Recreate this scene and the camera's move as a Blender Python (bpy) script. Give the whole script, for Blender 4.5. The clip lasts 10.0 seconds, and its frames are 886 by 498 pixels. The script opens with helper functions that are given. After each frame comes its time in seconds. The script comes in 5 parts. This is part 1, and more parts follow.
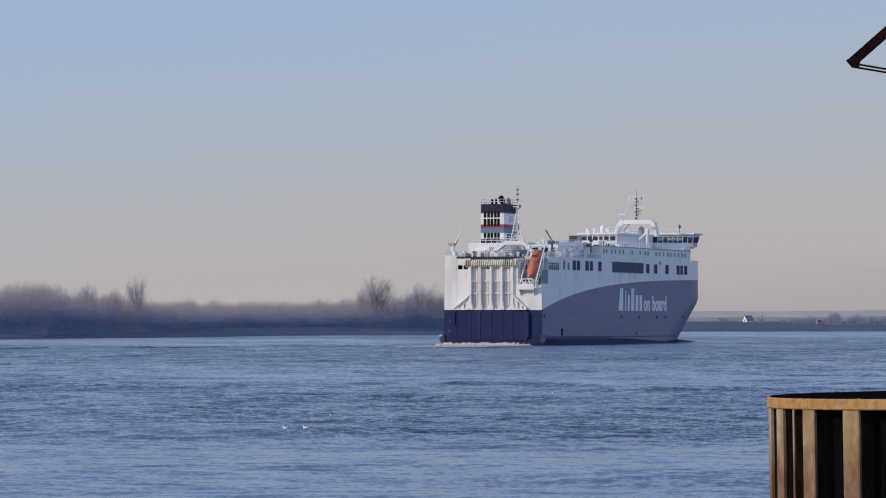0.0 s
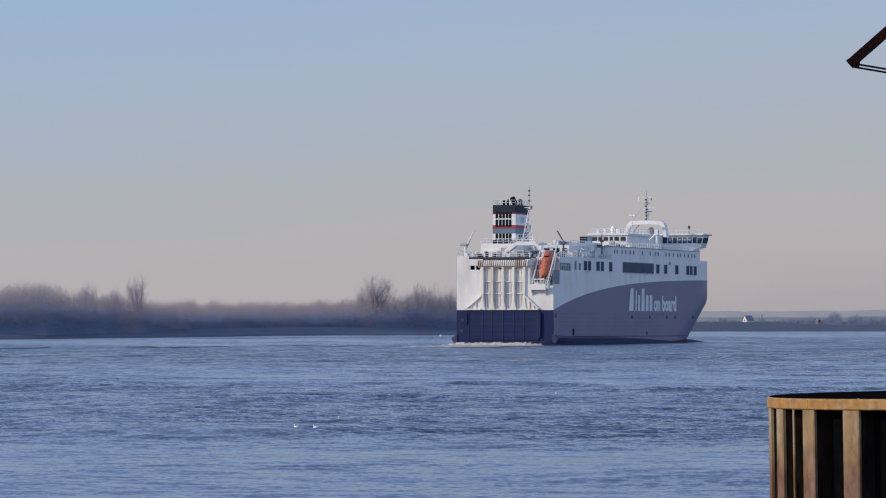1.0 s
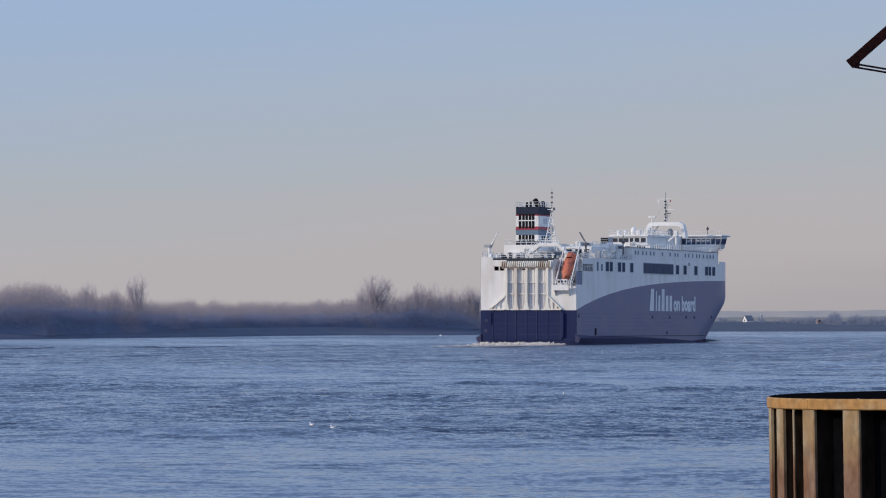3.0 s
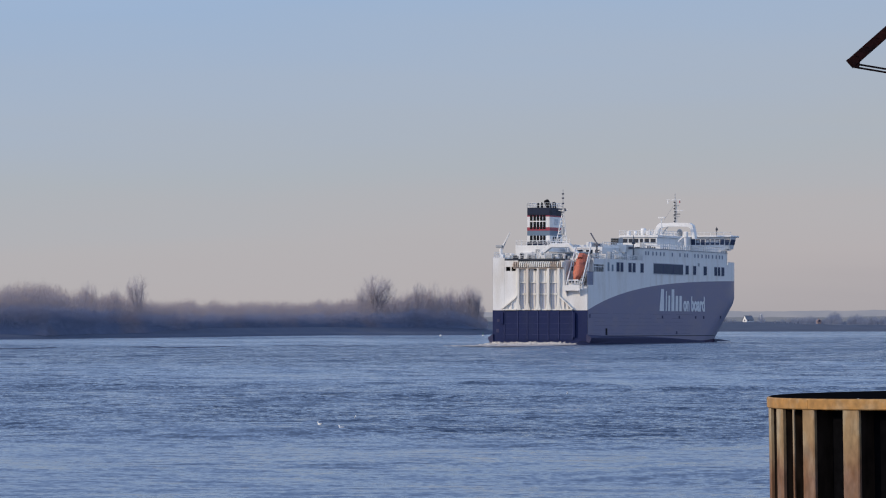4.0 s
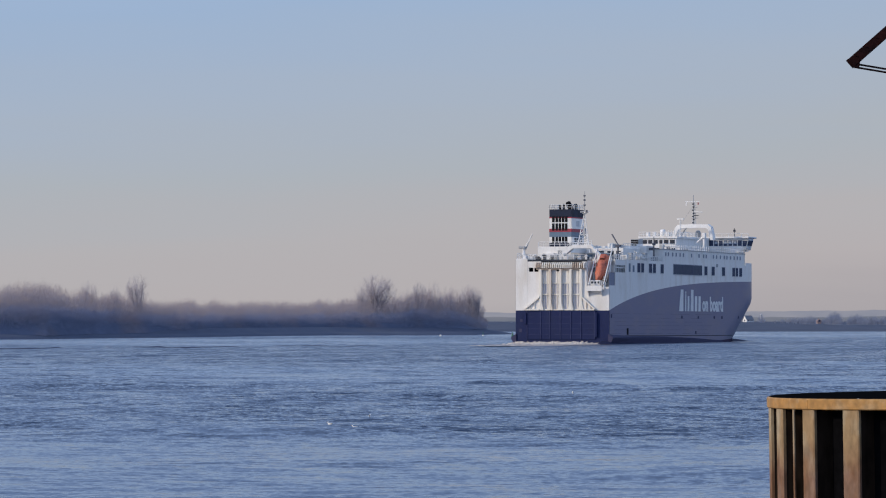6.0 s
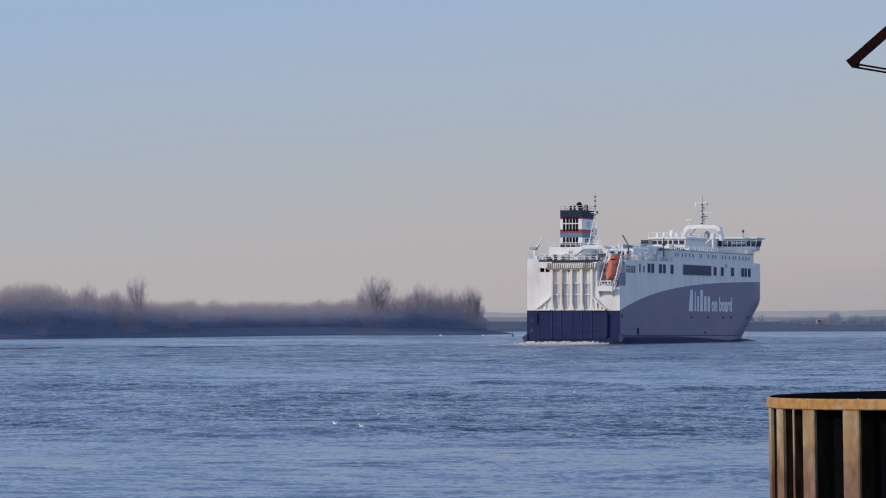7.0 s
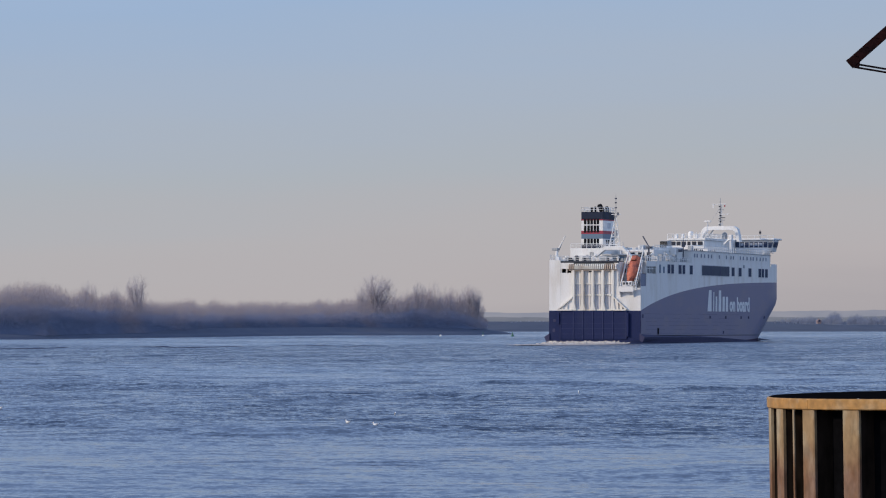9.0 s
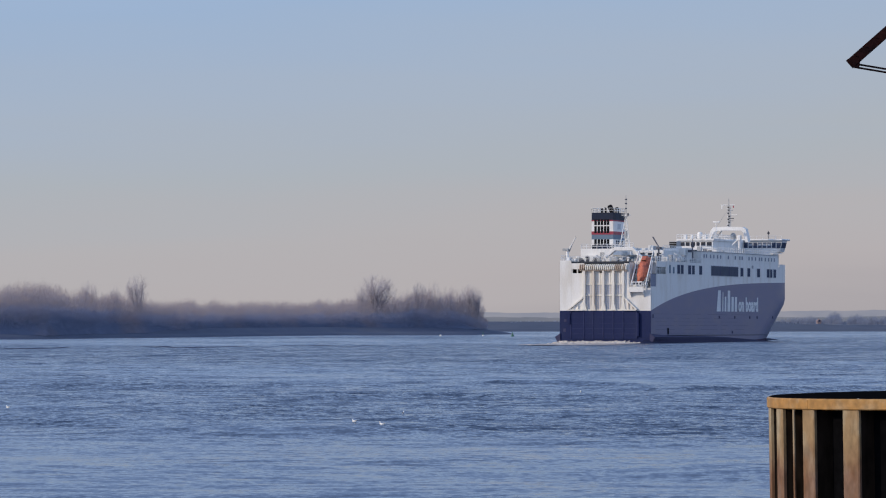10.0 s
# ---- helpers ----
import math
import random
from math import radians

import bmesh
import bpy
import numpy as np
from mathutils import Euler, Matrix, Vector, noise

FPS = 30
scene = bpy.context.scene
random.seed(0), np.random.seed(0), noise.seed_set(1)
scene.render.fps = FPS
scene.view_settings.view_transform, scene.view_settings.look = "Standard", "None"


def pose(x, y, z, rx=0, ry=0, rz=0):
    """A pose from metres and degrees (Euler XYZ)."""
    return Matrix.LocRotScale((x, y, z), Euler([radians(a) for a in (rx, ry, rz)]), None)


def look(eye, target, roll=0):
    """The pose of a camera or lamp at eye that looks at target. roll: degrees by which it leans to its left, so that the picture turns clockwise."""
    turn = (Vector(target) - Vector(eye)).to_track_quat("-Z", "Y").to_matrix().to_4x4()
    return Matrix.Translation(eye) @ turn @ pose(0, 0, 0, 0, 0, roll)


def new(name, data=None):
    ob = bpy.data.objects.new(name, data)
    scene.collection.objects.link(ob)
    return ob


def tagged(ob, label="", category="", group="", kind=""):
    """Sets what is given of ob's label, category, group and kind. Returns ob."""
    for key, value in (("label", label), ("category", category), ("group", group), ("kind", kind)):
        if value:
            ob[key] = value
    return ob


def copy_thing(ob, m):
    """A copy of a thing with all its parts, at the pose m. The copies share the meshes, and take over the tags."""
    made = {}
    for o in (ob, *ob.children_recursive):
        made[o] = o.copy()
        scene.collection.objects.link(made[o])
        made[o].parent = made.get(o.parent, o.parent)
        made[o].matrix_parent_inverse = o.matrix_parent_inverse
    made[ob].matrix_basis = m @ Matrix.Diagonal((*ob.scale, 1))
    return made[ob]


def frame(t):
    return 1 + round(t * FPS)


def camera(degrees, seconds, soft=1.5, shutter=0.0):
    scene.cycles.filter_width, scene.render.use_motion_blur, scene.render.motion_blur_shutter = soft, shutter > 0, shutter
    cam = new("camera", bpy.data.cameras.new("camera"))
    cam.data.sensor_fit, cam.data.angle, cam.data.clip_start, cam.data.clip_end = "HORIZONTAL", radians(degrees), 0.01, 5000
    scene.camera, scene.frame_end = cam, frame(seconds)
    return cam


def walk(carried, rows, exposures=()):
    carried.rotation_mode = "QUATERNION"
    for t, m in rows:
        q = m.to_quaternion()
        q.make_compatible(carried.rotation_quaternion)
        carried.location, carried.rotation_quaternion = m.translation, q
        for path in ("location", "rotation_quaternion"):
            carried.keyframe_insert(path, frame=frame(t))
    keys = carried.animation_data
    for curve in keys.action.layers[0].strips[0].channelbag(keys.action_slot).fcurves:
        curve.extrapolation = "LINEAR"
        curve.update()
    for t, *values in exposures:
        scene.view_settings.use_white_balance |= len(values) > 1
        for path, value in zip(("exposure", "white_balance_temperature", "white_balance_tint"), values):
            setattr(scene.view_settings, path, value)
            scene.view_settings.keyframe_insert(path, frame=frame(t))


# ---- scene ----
cam = camera(11.935, 10.0, 1.1)
EYE = pose(0, 0, 5.05, 90.96, 0, 0)
walk(cam, [(0, EYE), (10, EYE)], [(0, 0.0), (10, 0.0)])

# ---------------------------------------------------------------- light
SUN_AZ, SUN_EL = 250.0, 22.0  # compass degrees from +y over +x
world = bpy.data.worlds.new("sky")
scene.world = world
world.use_nodes = True
wn, wl = world.node_tree.nodes, world.node_tree.links
wn.clear()
w_out, w_bg = wn.new("ShaderNodeOutputWorld"), wn.new("ShaderNodeBackground")
w_sky = wn.new("ShaderNodeTexSky")
w_sky.sky_type, w_sky.sun_disc = "NISHITA", False
w_sky.sun_elevation, w_sky.sun_rotation = radians(SUN_EL), radians(SUN_AZ)
w_sky.dust_density = 2.0
w_co, w_sep, w_ramp, w_fac = (wn.new("ShaderNodeTexCoord"), wn.new("ShaderNodeSeparateXYZ"),
                              wn.new("ShaderNodeValToRGB"), wn.new("ShaderNodeMapRange"))
w_mix, w_gain = wn.new("ShaderNodeMix"), wn.new("ShaderNodeVectorMath")
w_mix.data_type = "RGBA"
w_gain.operation = "SCALE"
w_gain.inputs["Scale"].default_value = 0.12
wl.new(w_co.outputs["Generated"], w_sep.inputs[0])
w_thin, w_map, w_sum = wn.new("ShaderNodeTexNoise"), wn.new("ShaderNodeMapping"), wn.new("ShaderNodeMath")
w_map.inputs["Scale"].default_value = (6, 6, 60)
w_thin.inputs["Scale"].default_value, w_thin.inputs["Detail"].default_value = 1.0, 3
w_sum.operation, w_sum.inputs[1].default_value = "MULTIPLY_ADD", 0.022
wl.new(w_co.outputs["Generated"], w_map.inputs[0])
wl.new(w_map.outputs[0], w_thin.inputs["Vector"])
wl.new(w_thin.outputs[0], w_sum.inputs[0])
w_side, w_shift = wn.new("ShaderNodeMapRange"), wn.new("ShaderNodeMath")
w_side.inputs["From Min"].default_value, w_side.inputs["From Max"].default_value = -0.16, 0.16
w_side.inputs["To Min"].default_value, w_side.inputs["To Max"].default_value = 0.006, -0.016
w_shift.operation = "ADD"
wl.new(w_sep.outputs["X"], w_side.inputs[0])
wl.new(w_side.outputs[0], w_shift.inputs[0])
wl.new(w_sep.outputs["Z"], w_shift.inputs[1])
wl.new(w_shift.outputs[0], w_sum.inputs[2])
wl.new(w_sum.outputs[0], w_ramp.inputs[0])
wl.new(w_sep.outputs["Z"], w_fac.inputs[0])
w_fac.inputs["From Min"].default_value, w_fac.inputs["From Max"].default_value = 0.10, 1.6
wl.new(w_fac.outputs[0], w_mix.inputs["Factor"])
wl.new(w_ramp.outputs[0], w_mix.inputs["A"])
wl.new(w_sky.outputs[0], w_gain.inputs[0])
wl.new(w_gain.outputs[0], w_mix.inputs["B"])
wl.new(w_mix.outputs["Result"], w_bg.inputs[0])
wl.new(w_bg.outputs[0], w_out.inputs[0])
SKY = [(0.0, (0.385, 0.36, 0.38)), (0.014, (0.458, 0.425, 0.434)), (0.027, (0.455, 0.44, 0.455)), (0.043, (0.415, 0.45, 0.495)),
       (0.063, (0.38, 0.455, 0.57)), (0.086, (0.335, 0.45, 0.63)), (0.14, (0.37, 0.507, 0.755)), (0.32, (0.345, 0.508, 0.90)), (0.6, (0.50, 0.70, 1.15)), (1.0, (0.54, 0.72, 1.12))]
w_el = w_ramp.color_ramp.elements
while len(w_el) < len(SKY):
    w_el.new(0.5)
for e, (p, c) in zip(w_el, SKY):
    e.position, e.color = p, (*c, 1)
sun = new("sun", bpy.data.lights.new("sun", "SUN"))
sun.data.energy, sun.data.angle, sun.data.color = 2.25, radians(0.6), (1.0, 0.85, 0.66)
sun.matrix_world = look((0, 0, 0), (-math.sin(radians(SUN_AZ)) * math.cos(radians(SUN_EL)),
                                    -math.cos(radians(SUN_AZ)) * math.cos(radians(SUN_EL)), -math.sin(radians(SUN_EL))))


# ---------------------------------------------------------------- materials
def material(name, base, rough=0.5, metal=0.0, vary=0.15, scale=2.0, bump=0.0, stain=None, stain_amount=0.3,
             stain_scale=0.6, stretch=(1, 1, 1), fine=12.0, gloss=0.5):
    """A painted or natural surface: base colour, fine grain, broad stains of a second colour and a fine relief."""
    m = bpy.data.materials.new(name)
    m.use_nodes = True
    n, l = m.node_tree.nodes, m.node_tree.links
    p = n["Principled BSDF"]
    p.inputs["Roughness"].default_value, p.inputs["Metallic"].default_value = rough, metal
    p.inputs["Specular IOR Level"].default_value = gloss
    co, mp = n.new("ShaderNodeTexCoord"), n.new("ShaderNodeMapping")
    mp.inputs["Scale"].default_value = stretch
    l.new(co.outputs["Object"], mp.inputs[0])
    broad, grain = n.new("ShaderNodeTexNoise"), n.new("ShaderNodeTexNoise")
    broad.inputs["Scale"].default_value, broad.inputs["Detail"].default_value = stain_scale, 6
    grain.inputs["Scale"].default_value, grain.inputs["Detail"].default_value = scale * fine / 4, 5
    for t in (broad, grain):
        l.new(mp.outputs[0], t.inputs["Vector"])
    ramp = n.new("ShaderNodeMapRange")
    ramp.inputs["From Min"].default_value, ramp.inputs["From Max"].default_value = 0.48, 0.72
    ramp.inputs["To Max"].default_value = stain_amount
    l.new(broad.outputs[0], ramp.inputs[0])
    mix = n.new("ShaderNodeMix")
    mix.data_type = "RGBA"
    mix.inputs["A"].default_value = (*base, 1)
    mix.inputs["B"].default_value = (*(stain or [c * 0.6 for c in base]), 1)
    l.new(ramp.outputs[0], mix.inputs["Factor"])
    lo = n.new("ShaderNodeMapRange")
    lo.inputs["From Min"].default_value, lo.inputs["From Max"].default_value = 0.3, 0.7
    lo.inputs["To Min"].default_value, lo.inputs["To Max"].default_value = 1 - vary, 1 + vary
    l.new(grain.outputs[0], lo.inputs[0])
    mul = n.new("ShaderNodeVectorMath")
    mul.operation = "SCALE"
    l.new(mix.outputs["Result"], mul.inputs[0])
    l.new(lo.outputs[0], mul.inputs["Scale"])
    l.new(mul.outputs[0], p.inputs["Base Color"])
    if bump:
        b = n.new("ShaderNodeBump")
        b.inputs["Strength"].default_value, b.inputs["Distance"].default_value = bump, 0.02
        l.new(grain.outputs[0], b.inputs["Height"])
        l.new(b.outputs[0], p.inputs["Normal"])
    return m


WHITE = material("white_paint", (0.83, 0.815, 0.79), 0.45, vary=0.05, stain=(0.60, 0.54, 0.45), stain_amount=0.5, stain_scale=0.4, stretch=(1, 1, 0.25))
HULL_GREY = material("grey_hull_paint", (0.114, 0.119, 0.230), 0.4, vary=0.13, stain=(0.155, 0.145, 0.21), stain_amount=0.7, stain_scale=0.45, stretch=(0.35, 1, 1))
NAVY_EDGE = material("lighter_navy_edge", (0.038, 0.048, 0.125), 0.6, vary=0.3, stain=(0.012, 0.021, 0.084), stain_amount=0.9, stain_scale=0.8, gloss=0.2)
NAVY = material("navy_paint", (0.012, 0.021, 0.084), 0.6, vary=0.15, stain=(0.022, 0.032, 0.085), stain_amount=0.5, stain_scale=0.5, stretch=(1, 1, 0.3), gloss=0.2)
BOOT = material("antifouling_paint", (0.060, 0.044, 0.085), 0.7, vary=0.2, gloss=0.05)
FUNNEL_DARK = material("funnel_navy", (0.02, 0.028, 0.055), 0.6, vary=0.15, stain=(0.01, 0.01, 0.012), stain_amount=0.8, stain_scale=0.5, gloss=0.2)
FUNNEL_BLUE = material("funnel_slate", (0.12, 0.18, 0.25), 0.5, vary=0.1)
RED = material("red_band", (0.33, 0.035, 0.06), 0.5, vary=0.1)
ORANGE = material("orange_fibreglass", (0.55, 0.16, 0.095), 0.5, vary=0.25, stain=(0.26, 0.08, 0.065), stain_amount=0.9, stain_scale=0.7, gloss=0.3)
BLACK = material("soot_and_shade_black", (0.012, 0.012, 0.014), 0.8, vary=0.2, gloss=0.1)
DARK = material("dark_grey_steel", (0.05, 0.055, 0.07), 0.7, vary=0.2, gloss=0.1)
GLASS = material("dark_window_glass", (0.058, 0.074, 0.125), 0.5, vary=0.05, gloss=0.03)
DECK = material("deck_paint", (0.14, 0.16, 0.17), 0.7, vary=0.2)
RUST = material("rust_streak", (0.52, 0.42, 0.34), 0.8, vary=0.3)


# ---------------------------------------------------------------- mesh helpers
class Shape:
    """Collects corners and faces of one mesh."""

    def __init__(self):
        self.v, self.f = [], []

    def add(self, verts, faces):
        k = len(self.v)
        self.v += [tuple(v) for v in verts]
        self.f += [tuple(k + i for i in face) for face in faces]
        return self

    def box(self, x0, x1, y0, y1, z0, z1, m=None):
        vs = [Vector((x, y, z)) for x in (x0, x1) for y in (y0, y1) for z in (z0, z1)]
        if m:
            vs = [m @ v for v in vs]
        return self.add(vs, [(0, 1, 3, 2), (4, 6, 7, 5), (0, 4, 5, 1), (2, 3, 7, 6), (0, 2, 6, 4), (1, 5, 7, 3)])

    def rod(self, a, b, r, r2=None, n=6):
        a, b = Vector(a), Vector(b)
        r2 = r if r2 is None else r2
        q = (b - a).to_track_quat("Z", "Y")
        ring = [q @ Vector((math.cos(2 * math.pi * i / n), math.sin(2 * math.pi * i / n), 0)) for i in range(n)]
        return self.add([a + c * r for c in ring] + [b + c * r2 for c in ring],
                        [(i, (i + 1) % n, n + (i + 1) % n, n + i) for i in range(n)] + [tuple(range(n))[::-1], tuple(range(n, 2 * n))])

    def line(self, pts, r, n=6):
        for a, b in zip(pts, pts[1:]):
            self.rod(a, b, r, n=n)
        return self

    def prism(self, pts, depth):
        """A flat outline (list of points) pushed along the vector depth."""
        n, d = len(pts), Vector(depth)
        return self.add([Vector(p) for p in pts] + [Vector(p) + d for p in pts],
                        [tuple(range(n))[::-1], tuple(range(n, 2 * n))] + [(i, (i + 1) % n, n + (i + 1) % n, n + i) for i in range(n)])

    def lathe(self, prof, centre=(0, 0, 0), n=12, m=None):
        """prof: (radius, height) pairs turned round z."""
        vs = [Vector((r * math.cos(2 * math.pi * i / n), r * math.sin(2 * math.pi * i / n), z)) + Vector(centre) for r, z in prof for i in range(n)]
        if m:
            vs = [m @ v for v in vs]
        fs = [(j * n + i, j * n + (i + 1) % n, (j + 1) * n + (i + 1) % n, (j + 1) * n + i) for j in range(len(prof) - 1) for i in range(n)]
        return self.add(vs, fs + [tuple(range(n))[::-1], tuple(range((len(prof) - 1) * n, len(prof) * n))])


def mesh_of(shape, name, mat, bevel=0.0, smooth=False):
    me = bpy.data.meshes.new(name)
    me.from_pydata(shape.v, [], shape.f)
    bm = bmesh.new()
    bm.from_mesh(me)
    bmesh.ops.recalc_face_normals(bm, faces=bm.faces)
    if bevel:
        bmesh.ops.bevel(bm, geom=bm.edges[:], offset=bevel, segments=1, affect="EDGES", clamp_overlap=True)
    bm.to_mesh(me)
    bm.free()
    me.materials.append(mat)
    if smooth:
        me.shade_smooth()
    return me


def part(name, shape, mat, parent=None, label="", bevel=0.0, smooth=False):
    ob = new(name, mesh_of(shape, name, mat, bevel, smooth))
    ob.parent = parent
    return tagged(ob, label) if label else ob


def thing(name, label, category, at=None, group="", kind=""):
    ob = new(name)
    ob.empty_display_size = 0.5
    if at:
        ob.matrix_basis = at
    return tagged(ob, label, category, group, kind)


def ellipsoid(cx, cy, cz, rx, ry, rz, n=10, rings=6):
    prof = [(max(math.sin(math.pi * k / rings), 0.02), -math.cos(math.pi * k / rings)) for k in range(rings + 1)]
    return Shape().lathe(prof, n=n, m=Matrix.Translation((cx, cy, cz)) @ Matrix.Diagonal((rx, ry, rz, 1)))


# ---------------------------------------------------------------- water
def water_material():
    """River water: ripples of three sizes tilt the surface; calmer and windier patches alternate."""
    m = bpy.data.materials.new("river_water")
    m.use_nodes = True
    n, l = m.node_tree.nodes, m.node_tree.links
    p = n["Principled BSDF"]
    p.inputs["Base Color"].default_value = (0.02, 0.04, 0.085, 1)
    p.inputs["Roughness"].default_value, p.inputs["IOR"].default_value = 0.13, 1.333
    co = n.new("ShaderNodeTexCoord")
    geo = n.new("ShaderNodeNewGeometry")

    def field(scale, stretch, detail, turn=0.0):
        mp, t = n.new("ShaderNodeMapping"), n.new("ShaderNodeTexNoise")
        mp.inputs["Scale"].default_value, mp.inputs["Rotation"].default_value = stretch, (0, 0, turn)
        t.inputs["Scale"].default_value, t.inputs["Detail"].default_value = scale, detail
        l.new(co.outputs["Object"], mp.inputs[0])
        l.new(mp.outputs[0], t.inputs["Vector"])
        return t

    def math_node(op, a, b):
        q = n.new("ShaderNodeVectorMath")
        q.operation = op
        for k, v in enumerate((a, b)):
            if isinstance(v, tuple):
                q.inputs[k].default_value = v
            elif isinstance(v, float):
                q.inputs["Scale"].default_value = v
            elif v is not None:
                l.new(v, q.inputs[k])
        return q

    total = None
    for scale, stretch, detail, turn, slope in ((0.15, (0.6, 0.8, 1), 2, 0.06, SLOPES[0]), (0.5, (0.8, 0.9, 1), 3, -0.05, SLOPES[1]), (1.9, (0.8, 1, 1), 3, 0.08, SLOPES[2]), (5.0, (0.9, 0.5, 1), 3, -0.1, SLOPES[3])):
        t = field(scale, stretch, detail, turn)
        c = math_node("SUBTRACT", t.outputs["Color"], (0.5, 0.5, 0.5))
        c = math_node("MULTIPLY", c.outputs[0], (slope * 0.7, slope, 0.0))
        total = c if total is None else math_node("ADD", total.outputs[0], c.outputs[0])
    # calmer and windier water at three sizes, and one gust that lies across the river
    level = None
    for scale, weight in ((0.014, 1.0), (0.06, 0.8), (0.26, 0.6)):
        t = field(scale, (1.0, 0.6, 1), 3, 0.1)
        q = n.new("ShaderNodeMath")
        q.operation, q.inputs[1].default_value = "MULTIPLY_ADD", weight
        l.new(t.outputs[0], q.inputs[0])
        if level:
            l.new(level.outputs[0], q.inputs[2])
        else:
            q.inputs[2].default_value = 0.0
        level = q
    sep = n.new("ShaderNodeSeparateXYZ")
    l.new(co.outputs["Object"], sep.inputs[0])
    for lo, hi, amount in GUSTS:
        q, r = n.new("ShaderNodeMapRange"), n.new("ShaderNodeMath")
        q.interpolation_type = "SMOOTHERSTEP"
        q.inputs["From Min"].default_value, q.inputs["From Max"].default_value, q.inputs["To Max"].default_value = lo, hi, amount
        r.operation = "ADD"
        l.new(sep.outputs["Y"], q.inputs[0])
        l.new(q.outputs[0], r.inputs[0])
        l.new(level.outputs[0], r.inputs[1])
        level = r
    for cx, cy, rx, ry, amount in PATCHES:
        mp, ln, q, r = n.new("ShaderNodeMapping"), n.new("ShaderNodeVectorMath"), n.new("ShaderNodeMapRange"), n.new("ShaderNodeMath")
        mp.inputs["Location"].default_value, mp.inputs["Scale"].default_value = (-cx / rx, -cy / ry, 0), (1 / rx, 1 / ry, 0)
        ln.operation, r.operation, q.interpolation_type = "LENGTH", "ADD", "SMOOTHSTEP"
        q.inputs["From Min"].default_value, q.inputs["From Max"].default_value = 1.1, 0.2
        q.inputs["To Max"].default_value = amount
        l.new(co.outputs["Object"], mp.inputs[0])
        l.new(mp.outputs[0], ln.inputs[0])
        l.new(ln.outputs["Value"], q.inputs[0])
        l.new(q.outputs[0], r.inputs[0])
        l.new(level.outputs[0], r.inputs[1])
        level = r
    gain = n.new("ShaderNodeMapRange")
    gain.inputs["From Min"].default_value, gain.inputs["From Max"].default_value = 1.20, 1.66
    gain.inputs["To Min"].default_value, gain.inputs["To Max"].default_value = WIND[0], WIND[1]
    l.new(level.outputs[0], gain.inputs[0])
    # wind waves are steeper on their lee side, which lies towards the near shore
    total = math_node("ADD", total.outputs[0], (0.0, -LEE, 0.0))
    s = math_node("SCALE", total.outputs[0], None)
    l.new(gain.outputs[0], s.inputs["Scale"])
    nrm = math_node("ADD", geo.outputs["Normal"], s.outputs[0])
    nrm = math_node("NORMALIZE", nrm.outputs[0], None)
    l.new(nrm.outputs[0], p.inputs["Normal"])
    return m


SLOPES = (0.20, 0.38, 0.64, 0.52)
# calmer (-) and rougher (+) patches: centre, half widths, amount
PATCHES = ((-75, 1010, 130, 225, -0.36), (23.4, 353, 40.4, 38.3, -0.24), (-4.3, 267.9, 12.8, 17, 0.14), (11.7, 240.3, 11.7, 9.6, 0.14), (-17, 161.6, 19.1, 12.8, -0.1), (23.4, 310.4, 13.8, 8.5, 0.12))
WIND = (0.55, 1.78)
LEE = 0.102
GUSTS = ((106.3, 107.4, 0.05), (159.5, 207.3, 0.28), (287.1, 329.6, -0.17), (457.2, 542.2, 0.40), (802.7, 834.6, -0.16),
         (1190.7, 1339.6, -0.25))


def steps(lo, hi, fine_lo, fine_hi, d, grow):
    mid = list(np.arange(fine_lo, fine_hi + d / 2, d))
    up, s = [mid[-1]], d
    while up[-1] < hi:
        s *= grow
        up.append(up[-1] + s)
    down, s = [mid[0]], d
    while down[-1] > lo:
        s *= grow
        down.append(down[-1] - s)
    return np.array(down[:0:-1] + mid + up[1:])


CRESTS = ((-3.2, 331.7, 14.9, 308.3, 0.15, 8, 6), (2.1, 314.7, 23.4, 305.1, 0.1, 9, 6), (-13.8, 263.7, -1.1, 278.5, 0.13, 7, 5), (-5.3, 272.2, 8.5, 259.4, 0.1, 7, 5), (18.1, 306.2, 38.3, 316.8, 0.13, 8, 5),
          (4.3, 240.3, 19.1, 244.5, 0.09, 6, 5), (-31.9, 219, -14.9, 224.3, 0.06, 5, 4), (-17, 187.1, 0, 192.4, 0.05, 5, 4), (-63.8, 374.2, -10.6, 388.1, 0.07, 9, 7), (5.3, 372.1, 63.8, 359.3, 0.07, 9, 7))


